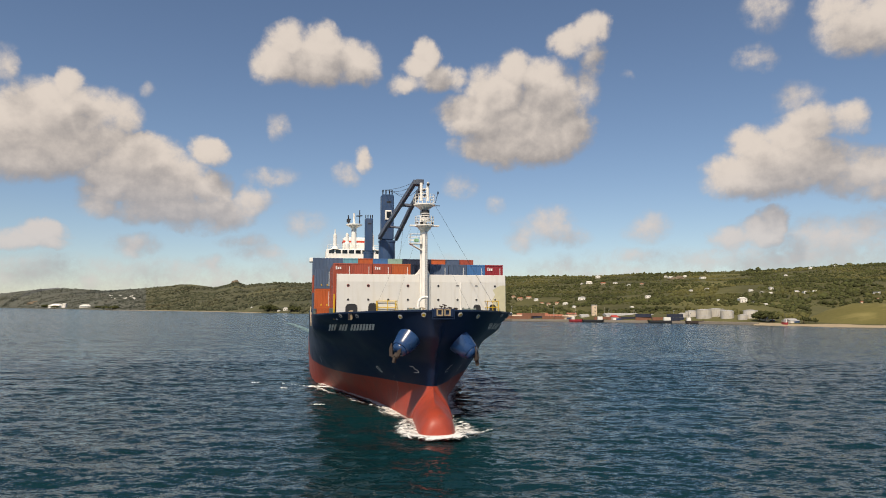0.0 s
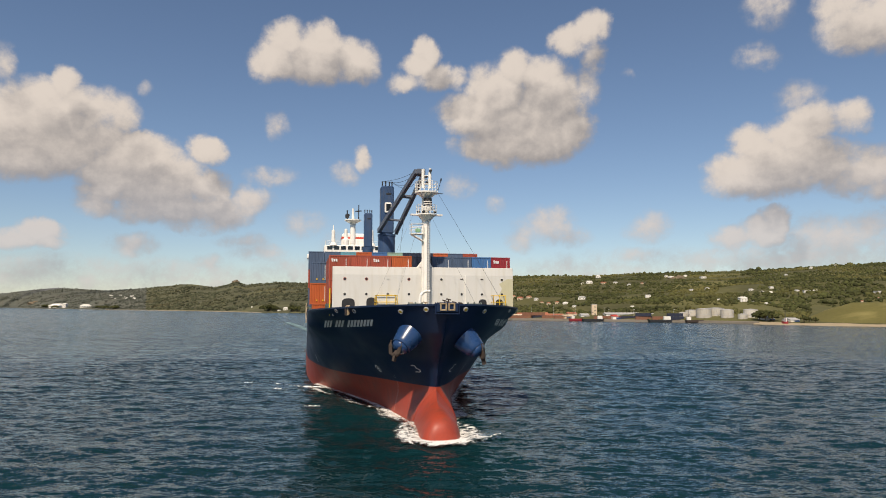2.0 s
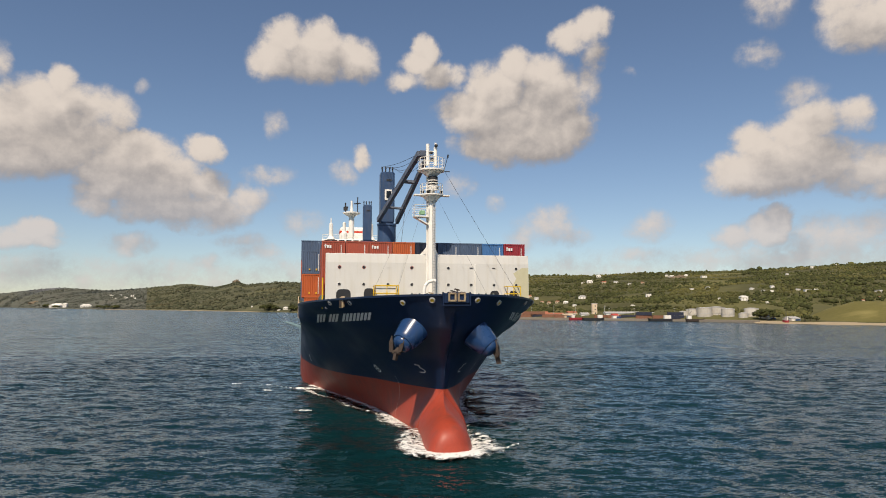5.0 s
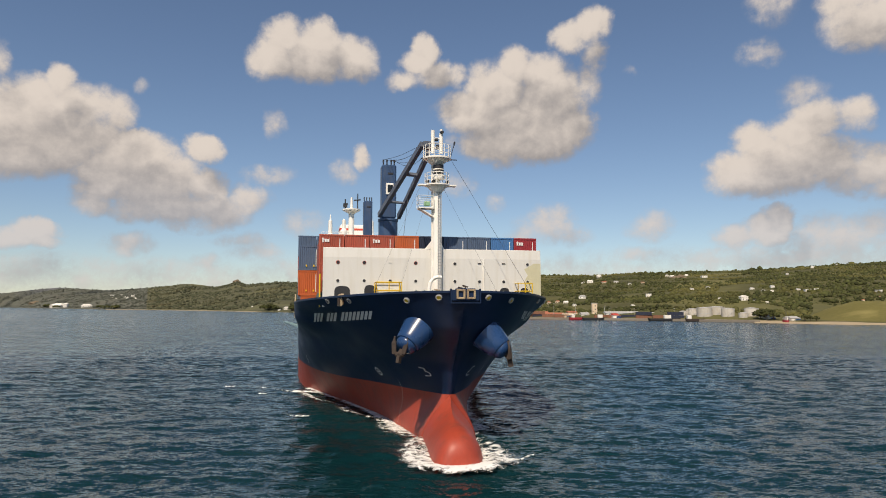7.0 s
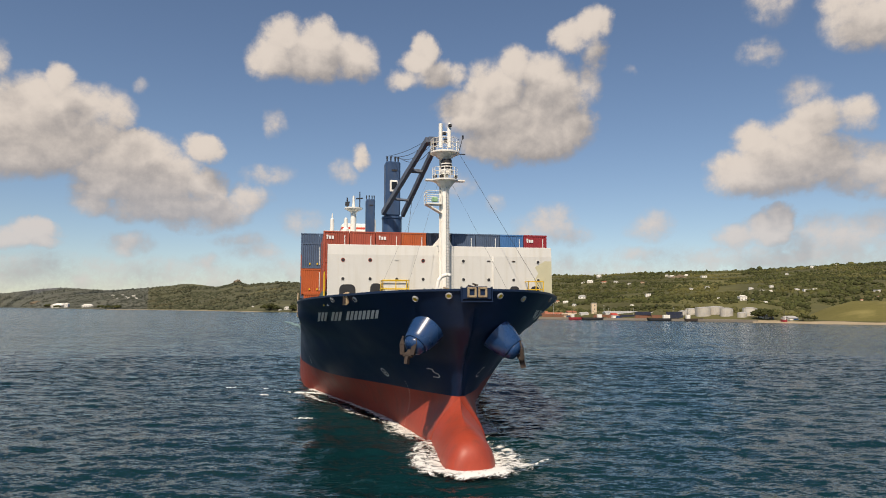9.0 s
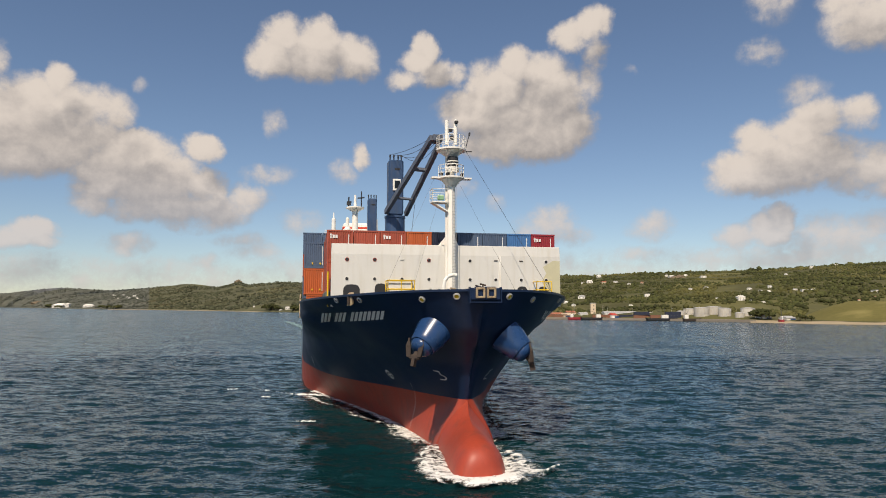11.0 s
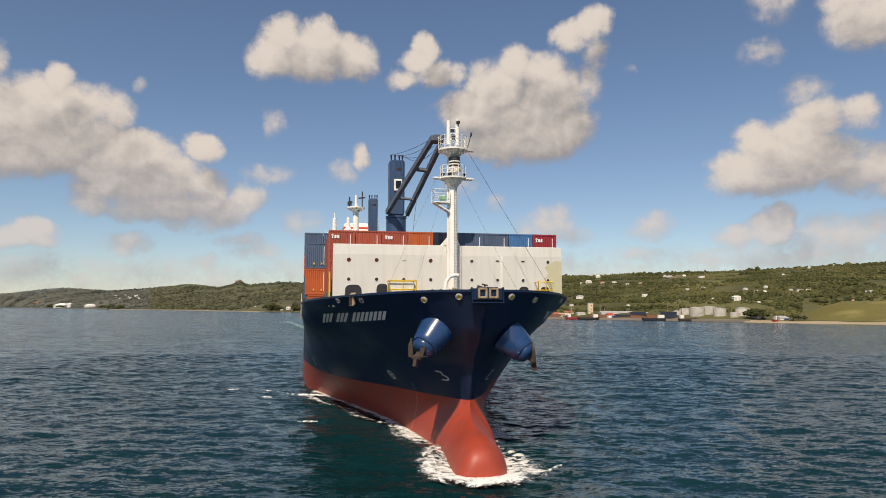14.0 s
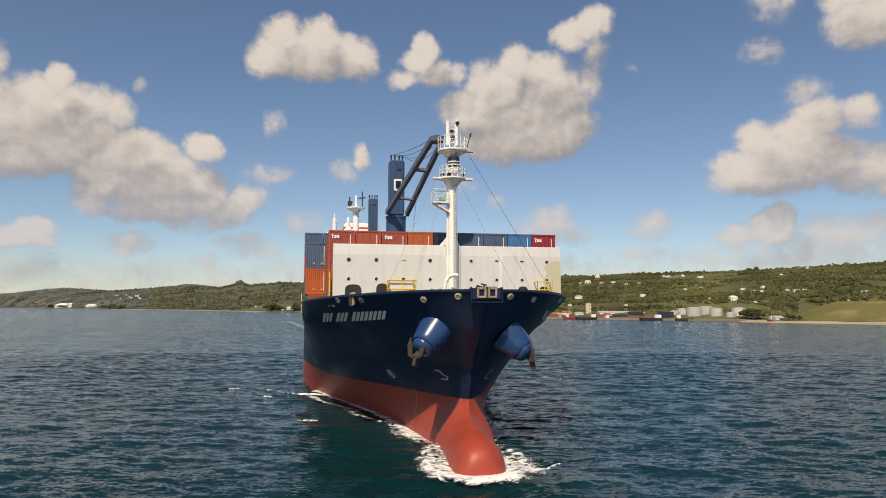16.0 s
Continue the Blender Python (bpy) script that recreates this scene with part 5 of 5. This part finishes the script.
# second bay, with the outer starboard stack in full view
WIDE = [k * 2.5 for k in range(-5, 6)]
for k, x in enumerate(WIDE):
    outer = k == 0
    for tier, c in enumerate([["orange", "orange", "blue"], ["brown", "blue", "blue"], ["red", "blue", "teal"], ["red", "red", "red"], ["blue", "red", "orange"], ["red", "orange", "blue"],
                              ["blue", "navy", "green"], ["red", "blue", "navy"], ["blue", "blue", "orange"], ["red", "navy", "blue"], ["orange", "red", "crimson"]][k]):
        container(x + (0.26 if outer else 0) + (0.3 if outer and tier == 0 else 0), 14.9, 10.12 + 2.92 * tier, c, strip=outer, tags=outer)
for k, x in enumerate(WIDE):
    container(x, 28.0, 18.5, ["blue", "blue", "teal", "orange", "bright blue", "green", "navy", "navy", "orange", "blue", "red"][k], strip=False)
    container(x, 28.0, 15.6, ["red", "blue", "orange"][k % 3], strip=False)
    container(x, 28.0, 12.7, ["blue", "red", "brown"][k % 3], strip=False)
for x, z, c in ((-12.3, 10.1, "blue"), (12.3, 10.1, "red")):
    container(x, 41.0, z, c, strip=False)


# ---------------------------------------------------------------- foam
def foam_material(name, cut, sc):
    m = bpy.data.materials.new(name)
    m.use_nodes = True
    n, l = m.node_tree.nodes, m.node_tree.links
    b = n["Principled BSDF"]
    b.inputs["Base Color"].default_value = (0.80, 0.80, 0.76, 1)
    b.inputs["Roughness"].default_value = 0.7
    tc = n.new("ShaderNodeTexCoord")
    a = n.new("ShaderNodeTexNoise")
    a.inputs["Scale"].default_value, a.inputs["Detail"].default_value, a.inputs["Roughness"].default_value, a.inputs["Distortion"].default_value = sc, 9.0, 0.74, 0.9
    l.new(tc.outputs["Object"], a.inputs["Vector"])
    uv = n.new("ShaderNodeAttribute")
    uv.attribute_name = "cover"
    add = n.new("ShaderNodeMath")
    add.operation = "ADD"
    l.new(a.outputs["Fac"], add.inputs[0])
    l.new(uv.outputs["Fac"], add.inputs[1])
    r = n.new("ShaderNodeMapRange")
    r.interpolation_type = "SMOOTHSTEP"
    r.inputs[1].default_value, r.inputs[2].default_value = cut, cut + 0.17
    l.new(add.outputs[0], r.inputs[0])
    l.new(r.outputs[0], b.inputs["Alpha"])
    return m


FOAM = foam_material("white_water_foam", 0.95, 1.15)


WAKE = foam_material("pale_wake_water", 0.86, 0.30)
WAKE.node_tree.nodes["Principled BSDF"].inputs["Base Color"].default_value = (0.20, 0.31, 0.31, 1)


def foam_sheet(name, line, label, mat=None, parent_pose=None, lift=0.25, seed=0):
    """A foam sheet along a line of (x, y, inner side, outer side, cover, height)."""
    bm = bmesh.new()
    layer = bm.verts.layers.float.new("cover")
    rows = []
    n = 14
    for k, (p, out, width, cover, high) in enumerate(line):
        row = []
        for i in range(n + 1):
            u = i / n
            q = p + out * (width * u)
            bump = noise.noise(Vector((q.x * 1.3, q.y * 1.3, seed))) * 0.5 + 0.5
            z = lift + high * math.sin(math.pi * min(1, u * 1.15)) ** 1.0 * (0.4 + 0.9 * bump)
            v = bm.verts.new((q.x, q.y, z))
            edge = abs(2 * u - 1) ** 1.5 * 1.4 if mat else max(0.0, 2 * u - 0.7) ** 1.6 * 0.6
            v[layer] = cover * (1 - edge) + 0.12
            row.append(v)
        rows.append(row)
    for a, b in zip(rows, rows[1:]):
        for i in range(n):
            bm.faces.new((a[i], a[i + 1], b[i + 1], b[i]))
    ob = mesh_object(name, bm, mat or FOAM, smooth=True)
    ob.matrix_basis = ship_pose(0)
    tagged(ob, label, "foam")
    RIDERS.append((ob, Matrix()))
    return ob


def build_foam():
    # breaking crest round the bulb, from the starboard entry past the nose to port
    wet = []
    for k in range(34):
        y = 1.0 - 16.5 * k / 33
        wide = half_breadth(y, 0.1) if y > -7 else float(np.interp(y, BULB_Y, BULB_WIDE))
        wet.append(Vector((bulb_axis(y) - wide + 0.2, y, 0)))
    for k in range(1, 12):
        a = math.pi * k / 12
        wet.append(Vector((bulb_axis(-15.5) - 1.35 * math.cos(a), -15.5 - 0.4 * math.sin(a), 0)))
    for k in range(20):
        y = -15.5 + 11.6 * k / 19
        wide = half_breadth(y, 0.1) if y > -7 else float(np.interp(y, BULB_Y, BULB_WIDE))
        wet.append(Vector((bulb_axis(y) + wide - 0.2, y, 0)))
    line = []
    for k, p in enumerate(wet):
        tangent = wet[min(k + 3, len(wet) - 1)] - wet[max(k - 3, 0)]
        out = Vector((tangent.y, -tangent.x, 0)).normalized()
        out = (out + Vector((0, 0.35 if p.y > -14 else 0.0, 0))).normalized()
        if k < 34:
            q = k / 33
            width, cover = 2.0 + 2.2 * q - 0.8 * smooth_step((q - 0.8) / 0.2), 0.33 + 0.14 * q
        elif k < 45:
            width, cover = 3.2 + 0.6 * math.sin(math.pi * (k - 34) / 11), 0.53
        else:
            q = (k - 45) / 19
            width, cover = 3.6 * (1 - q) + 1.0, 0.46 - 0.18 * q
        line.append((p, out, width, cover, 0.26))
    foam_sheet("bow_wave", line, "white breaking bow wave round the bulb", seed=1.0)
    line = []
    for k in range(24):
        q = k / 23
        p = Vector((-0.6 + 5.6 * q, -16.7 + 2.6 * q * q, 0))
        line.append((p, Vector((0.25, -1, 0)).normalized(), (1.5 - 1.1 * q) * (0.8 + 0.4 * math.sin(9 * q)), 0.60 - 0.12 * q, 0.24))
    foam_sheet("bow_crest", line, "solid white crest thrown aside by the bulb", seed=12.0)
    for side in (-1, 1):
        line = []
        for k in range(70):
            y = -4.0 + 36 * (k / 69) ** 1.2
            b = half_breadth(y, 0.1) - 0.25
            q = k / 69
            p = Vector((side * b, y, 0))
            out = Vector((side, 0.25, 0)).normalized()
            w = 1.9 + 1.2 * math.exp(-((q - 0.1) / 0.2) ** 2) + 0.7 * q
            line.append((p, out, w, 0.47 - 0.05 * q, 0.12))
        foam_sheet("side_foam", line, "lacy white foam along the waterline", seed=3.0 + side)
    # the lacy shoulder wave running off the starboard bow
    line = []
    for k in range(60):
        q = k / 59
        y = -5 + 31 * q
        b = max(half_breadth(y, 0.1), 2.0) + 0.6 + 1.9 * q + 0.4 * math.sin(17 * q)
        line.append((Vector((-b, y, 0)), Vector((-1, 0.35, 0)).normalized(), 1.5 + 0.9 * math.sin(7 * q + 1) ** 2, 0.36 + 0.07 * q, 0.14))
    foam_sheet("shoulder_wave", line, "thin lacy foam running off the bow", seed=5.5)
    # the pale wake that the ship has left behind
    line = []
    for k in range(40):
        q = k / 39
        line.append((Vector((-13 - 23 * q ** 1.2, 165 + 275 * q, 0)), Vector((1, 0.1, 0)), 15.0, 0.39, 0.02))
    foam_sheet("wake", line, "pale turquoise wake trailing behind the stern", mat=WAKE, seed=9.0)
    # the diverging wave thrown aside on the starboard side
    line = []
    for k in range(30):
        q = k / 29
        p = Vector((-9.6 - 9 * q, 25 + 8 * q + 0.7 * math.sin(9 * q), 0))
        line.append((p, Vector((-0.5, 0.6, 0)), 3.2 + 1.2 * q, 0.50 - 0.20 * q, 0.16))
    foam_sheet("diverging_wave", line, "broken white crest of the spreading bow wave", seed=7.0)
    # small whitecaps on the ship's own waves
    r = random.Random(31)
    for x, y in ((-18, 27), (-23, 36), (-13, 8)):
        n, turn = 8, r.uniform(-0.5, 0.5)
        size = r.uniform(0.6, 1.2)
        line = []
        for k in range(n + 1):
            u = k / n * 2 - 1
            p = Vector((x + size * u * math.cos(turn), y + size * u * math.sin(turn) + 0.3 * u * u, 0))
            line.append((p, Vector((0.1, 1, 0)), 0.9 * (1.05 - u * u), 0.42, 0.10))
        foam_sheet("whitecap", line, "small white cap of a breaking ripple", seed=r.random() * 9)


build_foam()


# ---------------------------------------------------------------- things ashore
def house(px, py, w, h, roof="flat", wall=None, depth=0.8, label="white rendered house among hillside trees", group="hillside houses", floors=1):
    """A house on the slope, w wide in the first view; walls, roof and window rows."""
    p, s = place_on_land(px, py)
    k = p.y / F
    w, h = w * k * 0.62, h * k * 0.56
    d = w * depth
    m = pose(p.x, p.y, p.z - 0.6, 0, 0, ((px * 7) % 40) - 20)
    ob = thing("house", m, label, "house", group)
    bm = bmesh.new()
    box(bm, (0, 0, h / 2), (w, d, h + 1.2))
    part("wall", bm, wall or HOUSE_WHITE, ob)
    bm = bmesh.new()
    if roof == "flat":
        box(bm, (0, 0, h + 0.75), (w * 1.04, d * 1.04, 0.35))
        part("roof", bm, ROOF_GREY, ob)
    else:
        t = h + 0.6
        v = [bm.verts.new(q) for q in ((-w * .54, -d * .56, t), (w * .54, -d * .56, t), (w * .54, d * .56, t), (-w * .54, d * .56, t), (-w * .3, 0, t + w * .17), (w * .3, 0, t + w * .17))]
        for f in ((0, 1, 5, 4), (2, 3, 4, 5), (1, 2, 5), (3, 0, 4), (3, 2, 1, 0)):
            bm.faces.new([v[i] for i in f])
        part("roof", bm, {"red": ROOF_RED, "white": HOUSE_WHITE, "grey": ROOF_GREY}[roof], ob)
    n = min(6, max(2, int(w / 3.6)))
    for fl in range(floors):
        for i in range(n):
            bm = bmesh.new()
            z = h * (fl + 0.55) / floors
            box(bm, ((i + 0.5) * w / n - w / 2, -d / 2 - 0.02, z), (w / n * 0.34, 0.12, h / floors * 0.36))
            part("window", bm, SHUTTER, ob)
    return ob


for px, py, w, h, roof in HILL_HOUSES:
    house(px, py, w, h, roof, HOUSE_CREAM if roof == "red" else None,
          label={"red": "cream house with a terracotta roof on the hillside", "white": "white house with a pale hipped roof on the hillside", "grey": "small white house with a grey roof on the hillside", "flat": "flat-roofed white house on the hillside"}[roof],
          floors=2 if h > 6 else 1)
rng = random.Random(4)
for k in range(16):
    house(188 + rng.random() * 56, 524 + rng.random() * 8, 3 + rng.random() * 3.5, 1.8, "white", label="tiny white house of a distant village", group="village houses")
house(104, 545, 34, 6, "white", label="long white waterfront building on the headland", group="headland buildings", floors=2)
house(117, 545, 11, 11, "white", label="tall white block on the headland", group="headland buildings", floors=3)
house(97, 543, 9, 6, "white", label="white waterfront wing on the headland", group="headland buildings", floors=2)
house(154, 545, 26, 5, "white", label="low white building with a pale roof by the shore", group="headland buildings")
house(151, 543, 6, 6, "flat", label="small white tower block by the shore", group="headland buildings", floors=2)
house(507, 550, 13, 6, "white", label="white shore house beside dark trees", group="shore houses")
house(447, 546, 4, 3, "white", label="tiny white shore hut among trees", group="shore houses")
house(495, 552, 8, 3, "grey", label="low grey shed by the water", group="shore houses")


def shore_point(px, back=0.0, z=1.65):
    d = float(np.interp(px, COAST_X, SHORE_D)) * (1 + back)
    return Vector(((px - CX) / F * d, d, z)), d / F


def tank(px, back, w, h):
    p, k = shore_point(px, back)
    r, t = w * k / 2, h * k
    ob = thing("storage_tank", pose(*p), "round white steel storage tank on the quay", "tank", "harbour tanks")
    bm = bmesh.new()
    lathe(bm, [(r, 0), (r, t)], 28, caps=False)
    part("shell", bm, TANK_STEEL, ob)
    bm = bmesh.new()
    lathe(bm, [(r * 1.02, t), (r * 1.02, t + 0.15), (r * 0.3, t + 0.7), (0.1, t + 0.75)], 28)
    part("roof", bm, ROOF_GREY, ob)
    bm = bmesh.new()
    for q in range(10):
        a = -2.6 + q * 0.2
        rod(bm, (r * 1.03 * math.cos(a), r * 1.03 * math.sin(a), t * q / 10), (r * 1.03 * math.cos(a + 0.2), r * 1.03 * math.sin(a + 0.2), t * (q + 1) / 10), 0.12, n=5)
    part("stair", bm, ROOF_GREY, ob)
    bm = bmesh.new()
    lathe(bm, [(r * 1.012, t * 0.48), (r * 1.012, t * 0.52)], 28, caps=False)
    part("wind_girder", bm, ROOF_GREY, ob)


for px, back, w, h in ((1222, 0.05, 22, 16), (1243, 0.035, 26, 19), (1264, 0.06, 28, 20), (1284, 0.04, 22, 18), (1206, 0.04, 14, 12), (1325, 0.05, 24, 19), (1311, 0.03, 16, 11)):
    tank(px, back, w, h)


def shed(px, back, w, h, wall, roof, label):
    p, k = shore_point(px, back)
    w, h = w * k, h * k
    ob = thing("harbour_shed", pose(*p), label, "shed", "harbour sheds")
    bm = bmesh.new()
    box(bm, (0, 0, h / 2), (w, 12, h))
    part("wall", bm, wall, ob)
    bm = bmesh.new()
    v = [bm.verts.new(q) for q in ((-w * .51, -6.4, h), (w * .51, -6.4, h), (w * .51, 6.4, h), (-w * .51, 6.4, h), (-w * .51, 0, h + 1.4), (w * .51, 0, h + 1.4))]
    for f in ((0, 1, 5, 4), (2, 3, 4, 5), (1, 2, 5), (3, 0, 4), (3, 2, 1, 0)):
        bm.faces.new([v[i] for i in f])
    part("roof", bm, roof, ob)
    for i in range(max(1, int(w / 9))):
        bm = bmesh.new()
        box(bm, (-w / 2 + (i + 0.5) * 9 * 0.98, -6.03, h * 0.35), (3.6, 0.1, h * 0.68))
        part("gate", bm, SHUTTER if i % 3 else BLUE, ob)


SHEDS = [
    (1105, 0.06, 74, 8, HOUSE_WHITE, ROOF_GREY, "long low white harbour warehouse"), (1010, 0.05, 16, 8, HOUSE_CREAM, ROOF_RED, "cream harbour office with a red roof"),
    (955, 0.05, 26, 7, HOUSE_CREAM, ROOF_RED, "cream quayside shed with a red roof"), (1032, 0.04, 14, 6, HOUSE_WHITE, ROOF_GREY, "small white harbour shed"),
    (1165, 0.07, 40, 7, ROOF_GREY, ROOF_GREY, "grey sheet-metal harbour shed"), (925, 0.06, 22, 6, HOUSE_WHITE, ROOF_RED, "white shed with a rust-red roof"), (1352, 0.03, 14, 6, HOUSE_WHITE, ROOF_GREY, "white boat shed beside a tree"), (1085, 0.01, 10, 5, HOUSE_WHITE, FUNNEL_RED, "white kiosk with a red roof on the quay"),
    (978, 0.045, 34, 5, HOUSE_WHITE, ROOF_RED, "long white quayside shed with a rust-red roof"), (1003, 0.02, 18, 4, HOUSE_CREAM, HOUSE_CREAM, "low cream store on the quay"), (912, 0.025, 24, 4, HOUSE_WHITE, HOUSE_CREAM, "low white store with a cream roof"),
    (1395, 0.02, 16, 4, HOUSE_WHITE, ROOF_GREY, "low white beach hut"), (890, 0.05, 30, 7, HOUSE_CREAM, ROOF_GREY, "cream quayside store with grey roof"),
]
for row in SHEDS:
    shed(*row)

p, k = shore_point(1050, 0.05)
tower = thing("silo_tower", pose(*p), "tall cream concrete silo tower on the quay", "tower")
bm = bmesh.new()
box(bm, (0, 0, 6.0), (4.3, 4.3, 12.0), bevel=0.15)
part("shaft", bm, HOUSE_CREAM, tower)
bm = bmesh.new()
box(bm, (0, 0, 12.3), (4.6, 4.6, 0.5))
part("cap", bm, ROOF_GREY, tower)
for z in (3.5, 7.0, 10.0):
    bm = bmesh.new()
    box(bm, (0.4, -2.17, z), (0.9, 0.08, 1.0))
    part("window", bm, SHUTTER, tower)


def boat(px, front, length, paint, label, house_at=0.25):
    """A moored workboat or barge: hull, wheelhouse and mast."""
    p, k = shore_point(px, front, 0.0)
    n = length * k
    ob = thing("moored_boat", pose(p.x, p.y, 0.0), label, "boat", "moored boats")
    bm = bmesh.new()
    rows = []
    for z, f in ((-0.6, 0.90), (0.6, 0.95), (2.0, 1.0)):
        rows.append([Vector((n / 2 * f * x, y * 2.4 * (1 if z > 0 else 0.8), z + (0.7 if abs(x) > 0.9 and z > 1 else 0))) for x, y in ((-1, 0), (-0.9, -0.7), (-0.5, -1), (0.6, -1), (0.9, -0.6), (1, 0), (0.9, 0.6), (0.6, 1), (-0.5, 1), (-0.9, 0.7), (-1, 0))])
    sheet(bm, rows)
    bm.faces.new([bm.verts.new(q - Vector((0, 0, 0.3))) for q in rows[-1][:-1]])
    part("hull", bm, paint, ob)
    bm = bmesh.new()
    box(bm, (n * house_at, 0, 3.2), (n * 0.2, 3, 2.6), bevel=0.15)
    part("wheelhouse", bm, HOUSE_WHITE, ob)
    bm = bmesh.new()
    rod(bm, (n * house_at, 0, 4), (n * house_at, 0, 9.5), 0.14, n=6)
    rod(bm, (n * house_at, 0, 5.2), (-n * 0.15, 0, 8.2), 0.10, n=6)
    part("mast", bm, CABLE, ob)


boat(1048, -0.02, 40, DARK, "dark-hulled workboat moored at the quay", 0.3)
boat(1018, -0.015, 26, BOX_PAINT["crimson"], "red-hulled barge moored at the quay", -0.2)
boat(1172, -0.015, 58, DARK, "long dark barge moored at the quay", 0.1)
boat(1226, -0.012, 34, RUST, "rust-brown pontoon moored below the tanks", -0.3)
boat(1385, -0.004, 9, BOX_PAINT["crimson"], "small red boat drawn up by the beach", 0.1)


def lamp_mast(px, back, h):
    p, k = shore_point(px, back)
    ob = thing("lamp_post", pose(*p), "tall thin grey quayside lamp post", "lamp post", "quayside lamp posts")
    bm = bmesh.new()
    rod(bm, (0, 0, 0), (0, 0, h), 0.16, 0.09, n=6)
    part("pole", bm, ROOF_GREY, ob)
    bm = bmesh.new()
    box(bm, (0, -0.5, h), (0.9, 1.2, 0.25))
    part("head", bm, ROOF_GREY, ob)


for px, h in ((979, 12), (1017, 11), (1068, 10), (1076, 8), (940, 9), (1120, 8), (1190, 8), (905, 11)):
    lamp_mast(px, 0.03, h)


def tree(px, back, h, wide, seed):
    """A shore tree: leaning trunk, limbs and a broken crown of leafy clumps."""
    p, k = shore_point(px, back, 0.8)
    r = random.Random(seed)
    ob = thing("tree", pose(*p), "broad dark green tree standing by the shore", "tree", "shore trees")
    bm = bmesh.new()
    rod(bm, (0, 0, -1), (0.3, 0.1, h * 0.5), 0.4, 0.22, n=8)
    for q in range(6):
        a = q * 1.05 + r.random()
        rod(bm, (0.25, 0.1, h * 0.4), (math.cos(a) * wide * 0.33, math.sin(a) * wide * 0.33, h * (0.62 + 0.2 * r.random())), 0.18, 0.06, n=6)
    part("trunk", bm, TRUNK, ob)
    shapes, faces = clump_shapes(5, 2, seed)
    bm = bmesh.new()
    for q in range(34):
        a, u = r.random() * math.tau, r.random() ** 0.6
        c = Vector((math.cos(a) * wide / 2 * u, math.sin(a) * wide / 2 * u, h * (0.42 + 0.5 * r.random() * (1 - 0.5 * u))))
        v = [bm.verts.new(c + Vector(co) * (wide * (0.10 + 0.07 * r.random()))) for co in shapes[q % 5]]
        for f in faces:
            bm.faces.new([v[i] for i in f])
    part("crown", bm, LEAF, ob)


for i, (px, back, h, wide) in enumerate(((1340, 0.02, 8, 9), (1350, 0.015, 9, 10), (1363, 0.012, 8, 9), (1418, 0.01, 6, 5), (1427, 0.015, 5, 4), (1438, 0.012, 4.5, 4), (468, 0.01, 13, 15), (480, 0.012, 15, 18), (489, 0.008, 11, 12), (519, 0.01, 12, 16), (531, 0.01, 11, 13), (85, 0.01, 16, 34), (100, 0.004, 12, 26), (178, 0.01, 12, 22), (190, 0.01, 11, 20), (205, 0.01, 12, 24))):
    tree(px, back, h, wide, 20 + i)

# bare rock: the crag on the western ridge and the scar on the harbour hill
for px, s0, size, label in ((418, 0.965, 12, "reddish bare rock crag on the ridge"), (1200, 0.74, 13, "bare earth scar among the trees"), (64, 0.35, 24, "bare earth scar on the far hillside")):
    p = land_at(px, s0)
    bm = bmesh.new()
    bmesh.ops.create_icosphere(bm, subdivisions=3, radius=1.0)
    for v in bm.verts:
        v.co *= 0.8 + 0.5 * noise.fractal(v.co * 1.7, 1.0, 2.0, 4)
        v.co = Vector((v.co.x * size * (1.0 if v.co.z > 0.3 else 1.7), v.co.y * size * 0.6, v.co.z * size * (0.95 if v.co.z > 0 and px == 418 else 0.6)))
    ob = mesh_object("rock_outcrop", bm, ROCK)
    ob.matrix_basis = pose(p.x, p.y, p.z - size * 0.15)
    tagged(ob, label, "rock")


# cargo boxes stacked along the quay
def quay_box(px, back, level, colour, turn):
    p, k = shore_point(px, back)
    for key in ((colour, 2.59, 12.19),):
        if key not in SHAPES:
            pair = container_meshes(12.19, 2.59, "")
            for me in pair:
                me.materials.append(BOX_PAINT[colour])
            SHAPES[key] = pair
    ob = thing("shipping_container", pose(p.x, p.y, p.z + 2.6 * level, 0, 0, turn), colour + " shipping container stored on the harbour quay", "container", "quay containers")
    for nm, me in zip(("shell", "frame"), SHAPES[key]):
        o = new(nm, me)
        o.parent = ob


rng = random.Random(9)
for px in list(range(905, 1004, 19)) + list(range(1075, 1150, 24)) + list(range(1150, 1204, 26)):
    for level in range(rng.choice((1, 1, 1, 2))):
        quay_box(px + rng.random() * 5, 0.012 + 0.01 * rng.random(), level, rng.choice(("brown", "brown", "navy", "brown", "navy", "green")), 84 + rng.random() * 10)


# ---------------------------------------------------------------- motion
def motions():
    times = [2.0 * k for k in range(9)]
    walk(ship, [(t, ship_pose(t)) for t in times])
    for ob, off in RIDERS:
        walk(ob, [(t, ship_pose(t) @ off) for t in times])
    # clouds drift towards the viewer and a little to the west, faster at first
    walk(clouds, [(t, pose(-26 * q, -110 * q, 12)) for t, q in ((0, 0), (4, 0.42), (8, 0.68), (12, 0.88), (16, 1.0))])
    # the ripples run before the wind
    walk(sea, [(t, pose(-0.25 * t, -0.9 * t, 0)) for t in (0, 4, 8, 12, 16)])


motions()
